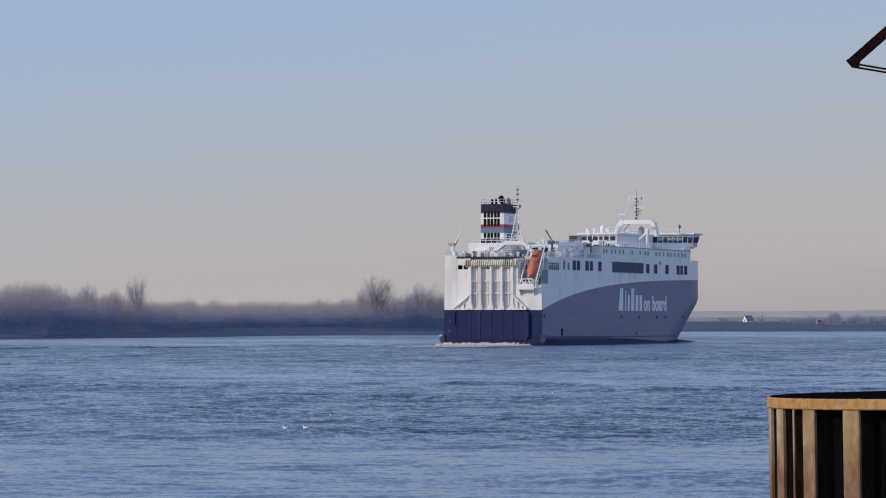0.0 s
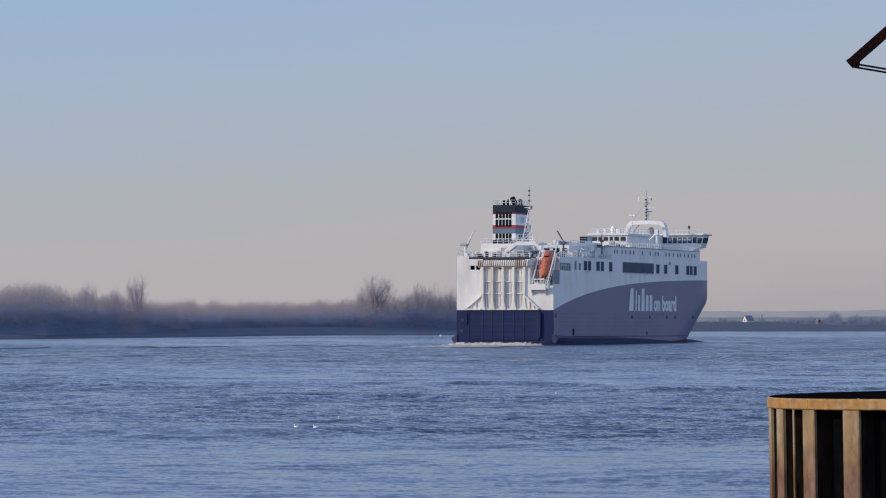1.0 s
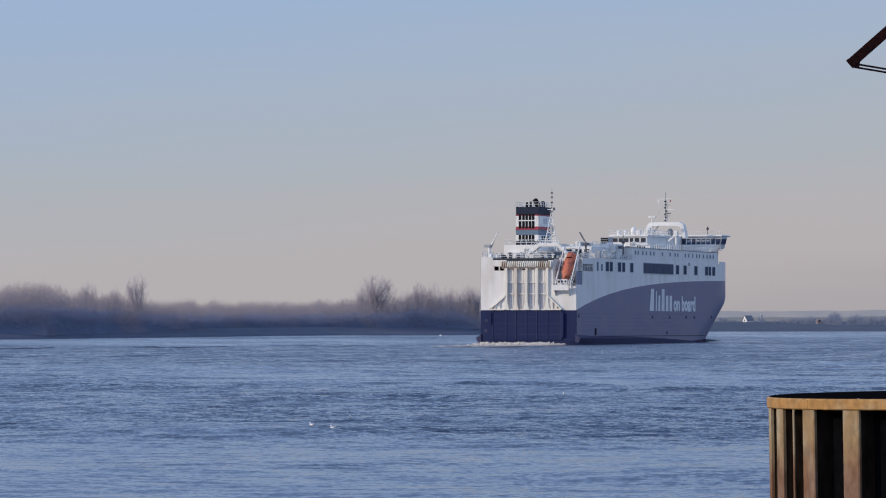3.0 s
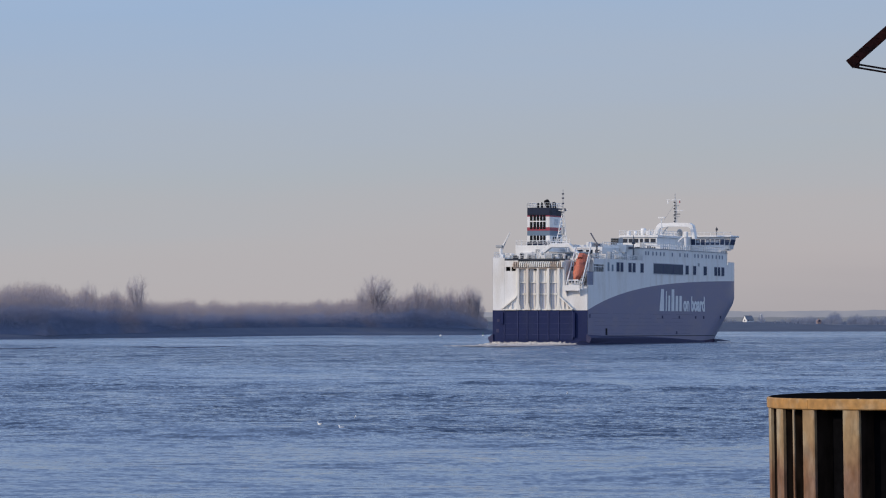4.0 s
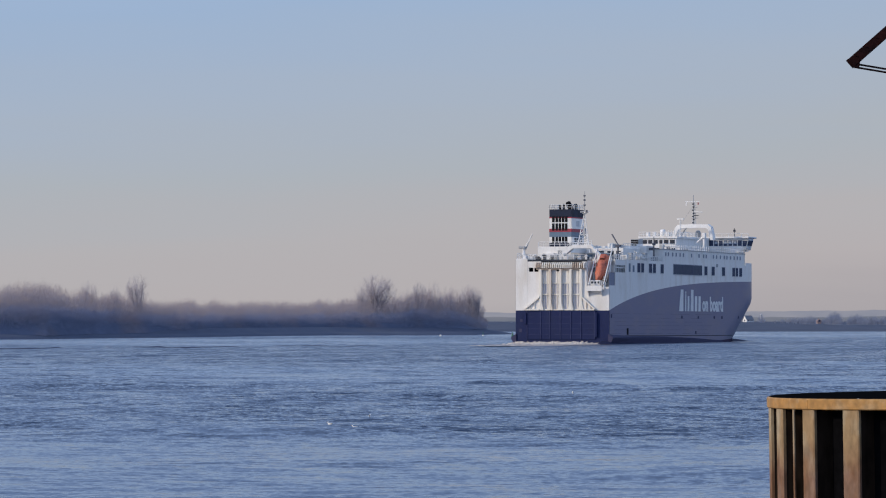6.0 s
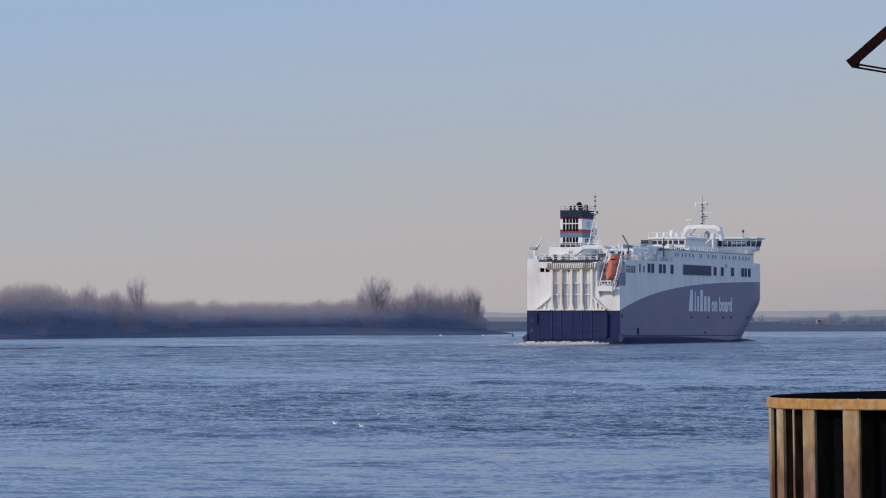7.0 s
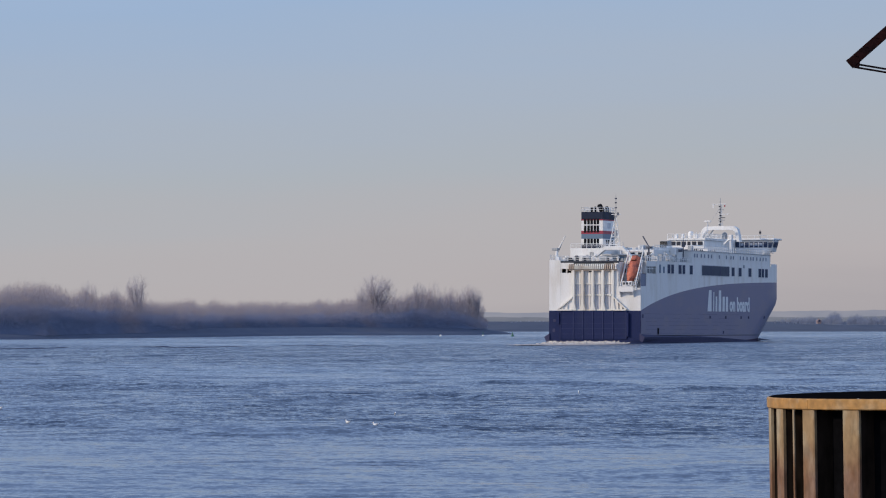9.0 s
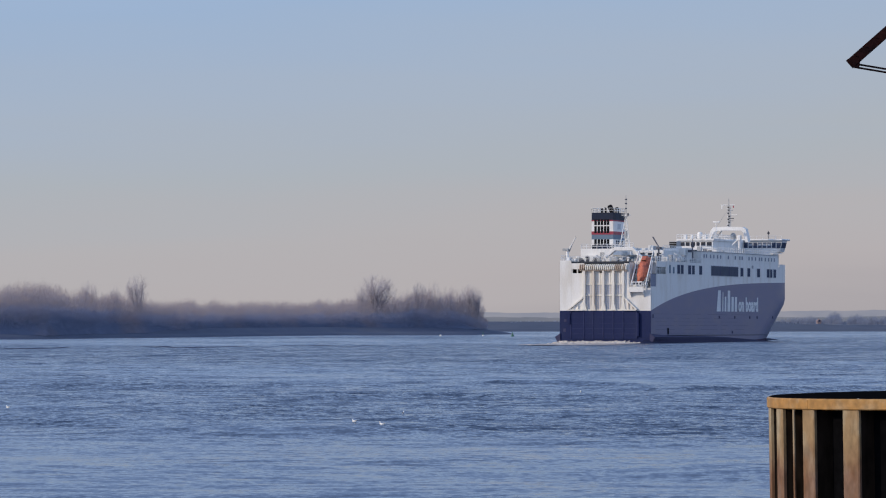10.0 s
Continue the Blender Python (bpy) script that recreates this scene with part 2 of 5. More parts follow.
def make_water():
    rng = np.random.default_rng(5)
    xs = steps(-2600, 2600, -38, 38, 0.5, 1.06)
    ys = steps(-600, 4900, 118, 400, 0.46, 1.012)
    X, Y = np.meshgrid(xs, ys)
    dx, dy = np.gradient(xs)[None, :], np.gradient(ys)[:, None]
    cell = np.maximum(dx, dy)
    Z = np.zeros_like(X)
    for i in range(46):
        lam = 1.7 * (5.0 / 1.7) ** rng.random()
        ang = rng.normal(1.68, 0.30)
        kx, ky = 2 * np.pi / lam * np.cos(ang), 2 * np.pi / lam * np.sin(ang)
        amp = 0.0020 * lam ** 0.75
        keep = np.clip((lam / cell - 3) / 3, 0, 1)
        Z += amp * keep * np.sin(kx * X + ky * Y + rng.random() * 6.28)
    for i in range(22):
        lam = 10 * (70 / 10) ** rng.random()
        ang = rng.normal(1.7, 0.9)
        keep = np.clip((lam / cell - 3) / 3, 0, 1)
        Z += 0.0011 * lam * keep * np.sin(2 * np.pi / lam * (np.cos(ang) * X + np.sin(ang) * Y) + rng.random() * 6.28)
    # long smooth crests left by passing ships: end points, height, length, reach
    for xa, ya, xb, yb, high, lam, wide in CRESTS:
        u = (X - xa) / (xb - xa)
        off = Y - (ya - 5 + (yb - ya) * u + 3.0 * np.sin(2.1 * u * np.pi + xa) + 1.1 * np.sin(X * 0.55 + ya))
        Z += 1.15 * high * np.clip((lam / cell - 3) / 3, 0, 1) * np.exp(-(off / wide) ** 2) * np.cos(2 * np.pi / lam * off) * np.clip(np.minimum(u, 1 - u) * 5, 0, 1) * (X > xa) * (X < xb)
    # broad wind patches: calmer and rougher stretches
    patch = np.zeros_like(X)
    for lam, w in ((90, 1.0), (47, 0.7), (28, 0.5)):
        a, b = rng.random(2) * 6.28
        patch += w * np.sin(2 * np.pi * X / (lam * 2.2) + a + 0.8 * np.sin(Y / lam)) * np.sin(2 * np.pi * Y / lam + b)
    Z *= 1.0 + 0.55 * np.tanh(patch)
    ny, nx = X.shape
    verts = np.stack([X, Y, Z], -1).reshape(-1, 3)
    i = np.arange(ny * nx).reshape(ny, nx)
    quads = np.stack([i[:-1, :-1], i[:-1, 1:], i[1:, 1:], i[1:, :-1]], -1).reshape(-1, 4)
    me = bpy.data.meshes.new("water")
    me.from_pydata(verts.tolist(), [], quads.tolist())
    me.materials.append(water_material())
    me.shade_smooth()
    return tagged(new("water", me), "rippled blue-grey river water with small wind waves", "water", kind="structure"), (xs, ys, Z)


water, WAVES = make_water()

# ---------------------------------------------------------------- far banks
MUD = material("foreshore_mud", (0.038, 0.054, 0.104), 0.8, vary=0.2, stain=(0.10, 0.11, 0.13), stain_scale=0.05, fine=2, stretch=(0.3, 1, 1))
# scrub and bramble colours carry a blue-grey tint that stands in for haze
HAZED_SCRUB = material("hazed_winter_scrub", (0.112, 0.13, 0.19), 0.95, vary=0.10, stain=(0.21, 0.175, 0.19), stain_amount=0.8, stain_scale=0.05, fine=0.6, gloss=0.02)
HAZED_BRAMBLE = material("hazed_bramble_stems", (0.34, 0.36, 0.47), 0.95, vary=0.25, stain=(0.42, 0.34, 0.34), stain_amount=0.8, stain_scale=0.05, gloss=0.02)
HAZED_SCRUB_TWIG = material("hazed_scrub_twigs", (0.32, 0.33, 0.42), 0.95, vary=0.2, stain=(0.22, 0.18, 0.18), stain_amount=0.6, stain_scale=0.05, gloss=0.02)
MEADOW = material("winter_meadow", (0.076, 0.09, 0.13), 0.9, vary=0.15, stain=(0.12, 0.125, 0.145), stain_scale=0.02, fine=0.2, stretch=(1, 0.2, 1), gloss=0.1)


def shore_y(x):
    """The near bank's waterline: it runs away from the eye and ends in a spit."""
    return float(np.interp(x, (-420, -118, -77, -57.5, -33.5, 12.7, 25.5), (900, 1127, 1215, 1310, 1392, 1462, 1530)))


def sheet(rows):
    n = len(rows[0])
    return Shape().add([p for r in rows for p in r], [(i * n + j, (i + 1) * n + j, (i + 1) * n + j + 1, i * n + j + 1) for i in range(len(rows) - 1) for j in range(n - 1)])


def make_banks():
    prof = ((0, -0.6), (4, 0.4), (12, 0.85), (22, 1.2), (30, 2.2), (40, 2.6), (90, 2.9), (300, 3.1))
    rows = []
    for x in np.linspace(-420, 25.5, 120):
        k = max(0.0, min(1.0, (26.0 - x) / 16))
        rows.append([(x, shore_y(x) + d * (0.3 + 0.7 * k), (z + 0.10 * noise.noise((x * 0.12, d * 0.1, 0)) * (z > 0.3)) * (k if z > 0 else 1)) for d, z in prof])
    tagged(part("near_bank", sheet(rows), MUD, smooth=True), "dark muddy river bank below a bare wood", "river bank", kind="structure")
    prof = ((0, -0.5), (8, 0.6), (50, 1.2), (120, 1.8), (150, 2.8), (165, 2.8), (200, 2.2), (900, 2.7), (2950, 3.6))
    rows = [[(x, 1836 + d + 20 * math.sin(x * 0.006) + 6 * math.sin(x * 0.05), z + 0.15 * noise.noise((x * 0.03, d * 0.01, 3)) * (z > 0)) for d, z in prof] for x in np.linspace(-900, 1700, 160)]
    tagged(part("ground", sheet(rows), MEADOW, smooth=True), "flat pale winter meadow behind a low grey shore", "ground", kind="structure")


make_banks()


def near_shore():
    """The grassy dyke from which the river is seen."""
    prof = ((14, -1.5), (10, 0.3), (3.5, 3.0), (2.0, 3.15), (-6, 3.2), (-60, 2.6), (-590, 2.6))
    rows = [[(x, d + 0.4 * math.sin(x * 0.07) * (d > 0), z + 0.08 * noise.noise((x * 0.3, d * 0.3, 5))) for d, z in prof] for x in np.linspace(-900, 900, 181)]
    tagged(part("dyke", sheet(rows), MEADOW, smooth=True), "grassy river dyke with a flat crown", "dyke", kind="structure")


near_shore()


# ---------------------------------------------------------------- bare trees
def spikes(shape, p, q, r0, r1, sides):
    """Many tapered limbs at once: from points p to points q."""
    p, q = np.asarray(p), np.asarray(q)
    d = q - p
    d = d / np.linalg.norm(d, axis=1, keepdims=True)
    ref = np.where(np.abs(d[:, 2:3]) > 0.9, np.array([[1.0, 0, 0]]), np.array([[0, 0, 1.0]]))
    u = np.cross(d, ref)
    u /= np.linalg.norm(u, axis=1, keepdims=True)
    v = np.cross(d, u)
    r0, r1 = np.broadcast_to(r0, len(p))[:, None], np.broadcast_to(r1, len(p))[:, None]
    vs = []
    for base, r in ((p, r0), (q, r1)):
        for i in range(sides):
            a = 2 * math.pi * i / sides
            vs.append(base + r * (u * math.cos(a) + v * math.sin(a)))
    vs = np.stack(vs, 1).reshape(-1, 3)
    if np.max(r1) <= 0:
        vs = vs.reshape(len(p), 2 * sides, 3)[:, :sides + 1].reshape(-1, 3)
        one = [(i, (i + 1) % sides, sides) for i in range(sides)]
        shape.add(vs.tolist(), [tuple(b * (sides + 1) + i for i in f) for b in range(len(p)) for f in one])
        return
    k = 2 * sides
    one = [(i, (i + 1) % sides, sides + (i + 1) % sides, sides + i) for i in range(sides)]
    shape.add(vs.tolist(), [tuple(b * k + i for i in f) for b in range(len(p)) for f in one])


def bare_branches(rng, height, spread, stems, counts, trunk, thick, rounding=0.0):
    """A bare tree in four orders of limbs; returns (trunk shape, crown shape)."""
    wood, crown = Shape(), Shape()
    a = (np.arange(stems) + 0.5 * rng.random(stems)) * 6.283 / stems
    lean = (0.05 if stems == 1 else 0.22) * spread * rng.random(stems)
    p = np.stack([np.cos(a), np.sin(a), a * 0], -1) * (0.02 * (stems > 1)) + [0, 0, -0.03]
    d = np.stack([np.cos(a) * lean, np.sin(a) * lean, np.ones(stems)], -1)
    d /= np.linalg.norm(d, axis=1, keepdims=True)
    length, r = np.full(stems, trunk), thick * np.ones(stems)
    spikes(wood, p, p + d * length[:, None], r, r * 0.62, 5)
    lens = (0.46, 0.25, 0.14, 0.085)
    for level, n in enumerate(counts):
        along = np.tile(np.linspace(0.45 if level == 0 else 0.22, 1.0, n), len(p)) - rng.random(n * len(p)) * 0.12
        P, D, L, R = (np.repeat(x, n, axis=0) for x in (p, d, length, r))
        base = P + D * (L * along)[:, None]
        side = rng.normal(0, 1, base.shape)
        side -= D * (side * D).sum(1, keepdims=True)
        side /= np.linalg.norm(side, axis=1, keepdims=True)
        tilt = (0.34 + 0.5 * rng.random(len(base))) * spread * (1.05 - 0.35 * along if level == 0 else (1.0, 1.0, 1.15, 1.3)[level])
        nd = D * np.cos(tilt)[:, None] + side * np.sin(tilt)[:, None] + [0, 0, (0.16, 0.10, 0.04, 0.0)[level]]
        nd /= np.linalg.norm(nd, axis=1, keepdims=True)
        nl = lens[level] * (0.65 + 0.5 * rng.random(len(base))) * (1.12 - 0.3 * along)
        nr = np.maximum(R * (0.55, 0.5, 0.5, 0.55)[level] * (1.1 - 0.4 * along), thick * 0.035)
        mid = base + nd * (nl * 0.5)[:, None]
        bend = nd + rng.normal(0, 0.12, nd.shape) + [0, 0, 0.18 if level == 0 else 0.05]
        bend /= np.linalg.norm(bend, axis=1, keepdims=True)
        if level < 2:
            spikes(wood if level == 0 else crown, base, mid, nr, nr * 0.75, 4)
            spikes(wood if level == 0 else crown, mid, mid + bend * (nl * 0.5)[:, None], nr * 0.75, nr * 0.35, 3)
        else:
            spikes(crown, base, base + nd * nl[:, None], nr, 0.0, 3)
        p, d, length, r = base, nd, nl, nr
    top = np.percentile([v[2] for v in crown.v], 99.5)
    k = height / top
    for sh in (wood, crown):
        v = np.array(sh.v) * k
        if rounding:
            # limbs curl in towards a rounded crown
            c = np.array([0, 0, height * 0.62])
            e = (v - c) / (np.array([rounding, rounding, 0.40]) * height)
            rho = np.linalg.norm(e, axis=1, keepdims=True) + 1e-6
            new_rho = np.where(rho > 0.7, 0.7 + 0.34 * np.tanh((rho - 0.7) / 0.34), rho)
            v = np.where(v[:, 2:3] > height * 0.3, c + (v - c) * new_rho / rho, v)
        sh.v = v.tolist()
    return wood, crown


def bare_mesh(shape, name, mat):
    me = bpy.data.meshes.new(name)
    me.from_pydata(shape.v, [], shape.f)
    me.materials.append(mat)
    return me


# bark and twigs are lightened in their base colour, in place of distance haze
HAZED_BARK = material("hazed_grey_bark", (0.36, 0.33, 0.34), 0.9, vary=0.25, gloss=0.1)
HAZED_TWIGS = (material("hazed_grey_brown_twigs", (0.46, 0.41, 0.43), 0.9, vary=0.2, stain=(0.45, 0.39, 0.38), stain_scale=0.15, gloss=0.05),
         material("hazed_ochre_brown_twigs", (0.46, 0.38, 0.37), 0.9, vary=0.2, stain=(0.46, 0.36, 0.31), stain_scale=0.15, gloss=0.05))


SKYLINE = ((-150, -125, -117, -111, -102, -98, -86, -75, -61, -53, -40, -32, -25, -14, -7, 3, 8, 11),
           (15.2, 14.3, 13.5, 12.4, 12.0, 11.6, 10.0, 9.8, 9.7, 9.2, 10.2, 10.5, 11.4, 12.0, 13.5, 12.5, 12.5, 11))


def near_wood():
    rng = np.random.default_rng(11)
    protos = []
    for i in range(10):
        rng = np.random.default_rng(60 + i)
        full = i in (0, 2, 4)
        counts = ((4, 5, 5, 4) if i == 7 else (4, 5, 5, 5) if i == 8 else (11, 8, 6, 5) if i == 9 else (8, 6, 6, 5) if full else (5, 5, 5, 5))
        wood, crown = bare_branches(rng, 10.0, (0.85, 0.9, 1.0, 0.85, 0.95, 0.65, 0.9, 0.7, 0.85, 0.8)[i], (1, 2, 1, 3, 1, 2, 3, 4, 5, 1)[i], counts, 0.36,
                                    0.016 if i == 9 else 0.013 if i < 7 else 0.011, (0.30, 0.24, 0.33, 0.3, 0.30, 0.17, 0.27, 0.20, 0.30, 0.30)[i])
        protos.append((bare_mesh(wood, "trunk", HAZED_BARK), [bare_mesh(crown, "crown", m) for m in HAZED_TWIGS]))

    def tree(x, y, h, kind, tone=0, wide=1.0):
        t = thing("tree", "bare grey-brown winter tree on the river bank", "tree", group="bare trees on the bank")
        t.matrix_basis = Matrix.LocRotScale((x, y, 2.3), Euler((0, 0, rng.random() * 6.28)), (h / 10 * wide, h / 10 * wide, h / 10))
        for name, me in (("trunk", protos[kind][0]), ("crown", protos[kind][1][tone])):
            o = new(name, me)
            o.parent = t
        return t

    # skyline: bearing (metres across at 1300 m) against height of the tree tops
    for i in range(126):
        row = i % 3
        b = -150 + 162 * (i + rng.random()) / 126
        h = float(np.interp(b, SKYLINE[0], SKYLINE[1])) * (0.78 + 0.22 * rng.random()) * (0.82, 0.93, 0.97)[row]
        x = b * (0.93 + 0.02 * row)
        y = shore_y(x) + (44, 62, 82)[row] + 10 * rng.random()
        tree(x * y / 1300 / 0.97, y, h * y / 1330, int(rng.integers(0, 7)), int(rng.random() < (0.6 if -80 < b < -40 else 0.25)))
    # the tall ones that stand out
    for px, top, kind, wide in ((245, 484, 7, 1.15), (150, 494, 5, 0.7), (165, 498, 7, 0.6), (205, 508, 3, 0.7), (100, 506, 1, 0.8), (60, 500, 3, 0.8), (20, 498, 6, 0.8),
                                (667, 487, 9, 1.4), (642, 506, 7, 0.8), (700, 510, 1, 0.8), (720, 512, 3, 0.8), (742, 500, 9, 0.7), (768, 499, 8, 0.7), (757, 505, 5, 0.9),
                                (786, 508, 1, 0.8), (800, 505, 7, 0.75), (816, 506, 5, 1.0), (830, 504, 9, 0.6), (840, 506, 8, 0.6), (846, 510, 5, 0.9)):
        y = shore_y((px - 784) / 7500 * 1250) + 50
        tree((px - 784) / 7500 * y, y, 2.75 + (566.6 - top) * y / 7500 * 1.04, kind, 0, wide)


def undergrowth():
    """The dense lower mass of the wood: rounded scrub clumps grown into one another."""
    rows = []
    shares = ((30, -0.12), (33, 0.04), (34, 0.13), (37, 0.24), (42, 0.36), (50, 0.44), (60, 0.50), (72, 0.54), (90, 0.50), (110, 0.1))
    for b in np.arange(-165, 11, 0.5):
        x = b * 0.95
        tall = float(np.interp(b, SKYLINE[0], SKYLINE[1])) * float(np.interp(b, (-78, -52), (1, 1.05))) * float(np.interp(b, (-4, 2, 7, 11), (1, 0.85, 0.5, 0.12)))
        row = []
        for d, k in shares:
            y = shore_y(x) + d + 3.0 * noise.noise((b * 0.12, d * 0.05, 2))
            lump = 0.80 + 0.30 * noise.noise((b * 0.16, d * 0.06, 9)) + 0.20 * noise.noise((b * 0.45, d * 0.2, 4))
            row.append((x * y / 1300 / 0.97, y, 2.2 + k * tall * lump))
        rows.append(row)
    ob = part("undergrowth", sheet(rows), HAZED_SCRUB, smooth=True)
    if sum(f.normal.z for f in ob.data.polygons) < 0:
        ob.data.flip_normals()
    tagged(ob, "dense winter scrub along the bank, tinted blue-grey for haze", "scrub", kind="stuff")


def thicket(name, label, mat, count, lo, hi, seed, depth=62, upright=1.0):
    """A tangle of single upright twigs between two shares of the wood's height."""
    rng = np.random.default_rng(seed)
    b = -150 + 164 * rng.random(count)
    deep = rng.random(count)
    x = b * 0.95
    y = np.array([shore_y(q) for q in x]) + 33 + depth * deep
    top = np.interp(b, SKYLINE[0], SKYLINE[1]) * np.interp(b, (-78, -52), (1, 1.05)) * np.interp(b, (3, 8, 14), (1, 0.8, 0.3))
    top *= 0.83 + 0.06 * np.sin(b * 0.43 + 2 * np.sin(b * 0.17)) + 0.06 * np.sin(b * 1.1 + np.floor(deep * 4) * 2) + 0.05 * rng.normal(0, 1, count)
    u = lo + (hi - lo) * rng.random(count) ** 0.9
    length = top * (0.08 + 0.10 * rng.random(count))
    base = np.stack([x * y / 1300 / 0.97, y, 2.2 + np.maximum(u * top - length * 0.5, -0.2)], -1)
    d = rng.normal(0, 0.48, (count, 3)) + [0, 0, upright]
    d /= np.linalg.norm(d, axis=1, keepdims=True)
    s = Shape()
    spikes(s, base, base + d * length[:, None], 0.010 + 0.014 * rng.random(count), 0.0, 3)
    tagged(new(name, bare_mesh(s, name, mat)), label, "scrub", kind="stuff")


near_wood()
undergrowth()
thicket("thicket", "tangle of bare scrub low in the wood, tinted blue-grey for haze", HAZED_SCRUB_TWIG, 70000, 0.25, 0.85, 41)
thicket("brambles", "fine tangle of low brambles before the wood, tinted blue-grey for haze", HAZED_BRAMBLE, 120000, 0.0, 0.58, 43, 14, 0.3)
thicket("brushwood", "brownish bare twigs in the upper wood, paled for haze", HAZED_TWIGS[1], 66000, 0.55, 0.97, 42)


# ---------------------------------------------------------------- far bank
HOUSE_WHITE = material("white_render", (0.8, 0.79, 0.77), 0.8, vary=0.05)
TOWER_GREY = material("pale_grey_concrete", (0.44, 0.45, 0.48), 0.8, vary=0.1)
ROOF_DARK = material("dark_roof_tiles", (0.20, 0.205, 0.235), 0.8, vary=0.15)
ROOF_RED = material("red_brick", (0.30, 0.225, 0.22), 0.8, vary=0.15)
# the far woods' haze is mixed into this pale blue-grey
HAZED_HEDGE = material("hazed_far_bare_wood", (0.27, 0.30, 0.385), 0.95, vary=0.15, stain=(0.22, 0.22, 0.24), stain_scale=0.05, fine=0.5, gloss=0.02)


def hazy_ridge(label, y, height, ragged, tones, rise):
    """A plain glowing backdrop of distance: a low ridge whose haze is emitted light."""
    m = bpy.data.materials.new("distant_haze_glow")
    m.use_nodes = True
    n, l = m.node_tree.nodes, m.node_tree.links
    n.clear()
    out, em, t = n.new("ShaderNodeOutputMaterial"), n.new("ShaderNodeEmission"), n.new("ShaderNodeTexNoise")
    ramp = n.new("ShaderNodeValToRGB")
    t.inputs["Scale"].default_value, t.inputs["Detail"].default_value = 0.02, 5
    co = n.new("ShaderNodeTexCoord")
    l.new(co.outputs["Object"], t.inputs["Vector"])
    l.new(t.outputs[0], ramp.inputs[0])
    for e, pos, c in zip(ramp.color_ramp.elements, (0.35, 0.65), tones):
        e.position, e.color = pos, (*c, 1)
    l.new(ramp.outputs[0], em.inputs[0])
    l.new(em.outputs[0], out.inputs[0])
    rows = []
    for x in np.linspace(-1300, 1700, 700):
        z = height + ragged * (1.6 * noise.noise((x * 0.006, y, 1)) + 0.8 * noise.noise((x * 0.03, 2, y)) + 0.55 * noise.noise((x * 0.12, 7, y))) + rise * max(0, min(1, (x - 250) / 200))
        rows.append([(x, y, -2), (x, y, z * 0.6), (x, y + 20, z)])
    tagged(part("backdrop", sheet(rows), m, smooth=True), label, "hills", kind="structure")


def clump_wood(name, label, spots, mat, seed):
    """Far bare woods: upright sprays of twigs, too fine to count."""
    rng = np.random.default_rng(seed)
    kinds = []
    for i in range(4):
        w, c = bare_branches(rng, 1.0, 0.95, 3, (3, 4, 4), 0.3, 0.016)
        c.add(w.v, w.f)
        kinds.append((np.array(c.v), c.f))
    s = Shape()
    for px, half_px, y, top, count in spots:
        for i in range(count):
            v, f = kinds[int(rng.integers(0, 4))]
            u = rng.uniform(-1, 1)
            q = y + rng.uniform(-40, 40)
            h = max(1.5, (2.3 + (566.6 - top) * q / 7500) * (1 - 0.45 * u * u) * (0.75 + 0.3 * rng.random()))
            a = rng.random() * 6.28
            X = (v[:, 0] * math.cos(a) - v[:, 1] * math.sin(a)) * h * 1.1 + (px + u * half_px - 784) / 7500 * q
            Y = (v[:, 0] * math.sin(a) + v[:, 1] * math.cos(a)) * h * 1.1 + q
            s.add(np.stack([X, Y, v[:, 2] * h + 2.2], -1).tolist(), f)
    me = bpy.data.meshes.new(name)
    me.from_pydata(s.v, [], s.f)
    me.materials.append(mat)
    tagged(new(name, me), label, "wood", kind="stuff")


def gabled_house(name, label, px, y, width, length, eaves, ridge, wall_mat, roof_mat, turn):
    h = thing(name, label, "house", pose((px - 784) / 7500 * y, y, 2.9, 0, 0, turn))
    w, e = width / 2, length / 2
    part("wall", Shape().prism([(-e, -w, 0), (-e, w, 0), (-e, w, eaves), (-e, 0, ridge), (-e, -w, eaves)], (length, 0, 0)), wall_mat, h)
    for s in (-1, 1):
        part("roof", Shape().prism([(-e - 0.2, 0, ridge + 0.25), (-e - 0.2, s * (w + 0.4), eaves - 0.1), (-e - 0.2, s * (w + 0.4), eaves + 0.15), (-e - 0.2, 0, ridge + 0.5)], (length + 0.4, 0, 0)), roof_mat, h)
    part("chimney", Shape().box(e * 0.4, e * 0.4 + 0.7, -0.3, 0.3, ridge, ridge + 1.0), ROOF_RED, h)
    for i in (-1, 1):
        wn_ = part("window", Shape().box(i * e * 0.5 - 0.6, i * e * 0.5 + 0.6, -w - 0.05, -w + 0.05, 1.0, 2.3), WHITE, h)
        part("pane", Shape().box(i * e * 0.5 - 0.5, i * e * 0.5 + 0.5, -w - 0.08, -w - 0.03, 1.1, 2.2), GLASS, wn_)
    part("window", Shape().box(-e - 0.06, -e + 0.05, -0.6, 0.6, 1.2, 2.4), GLASS, h)


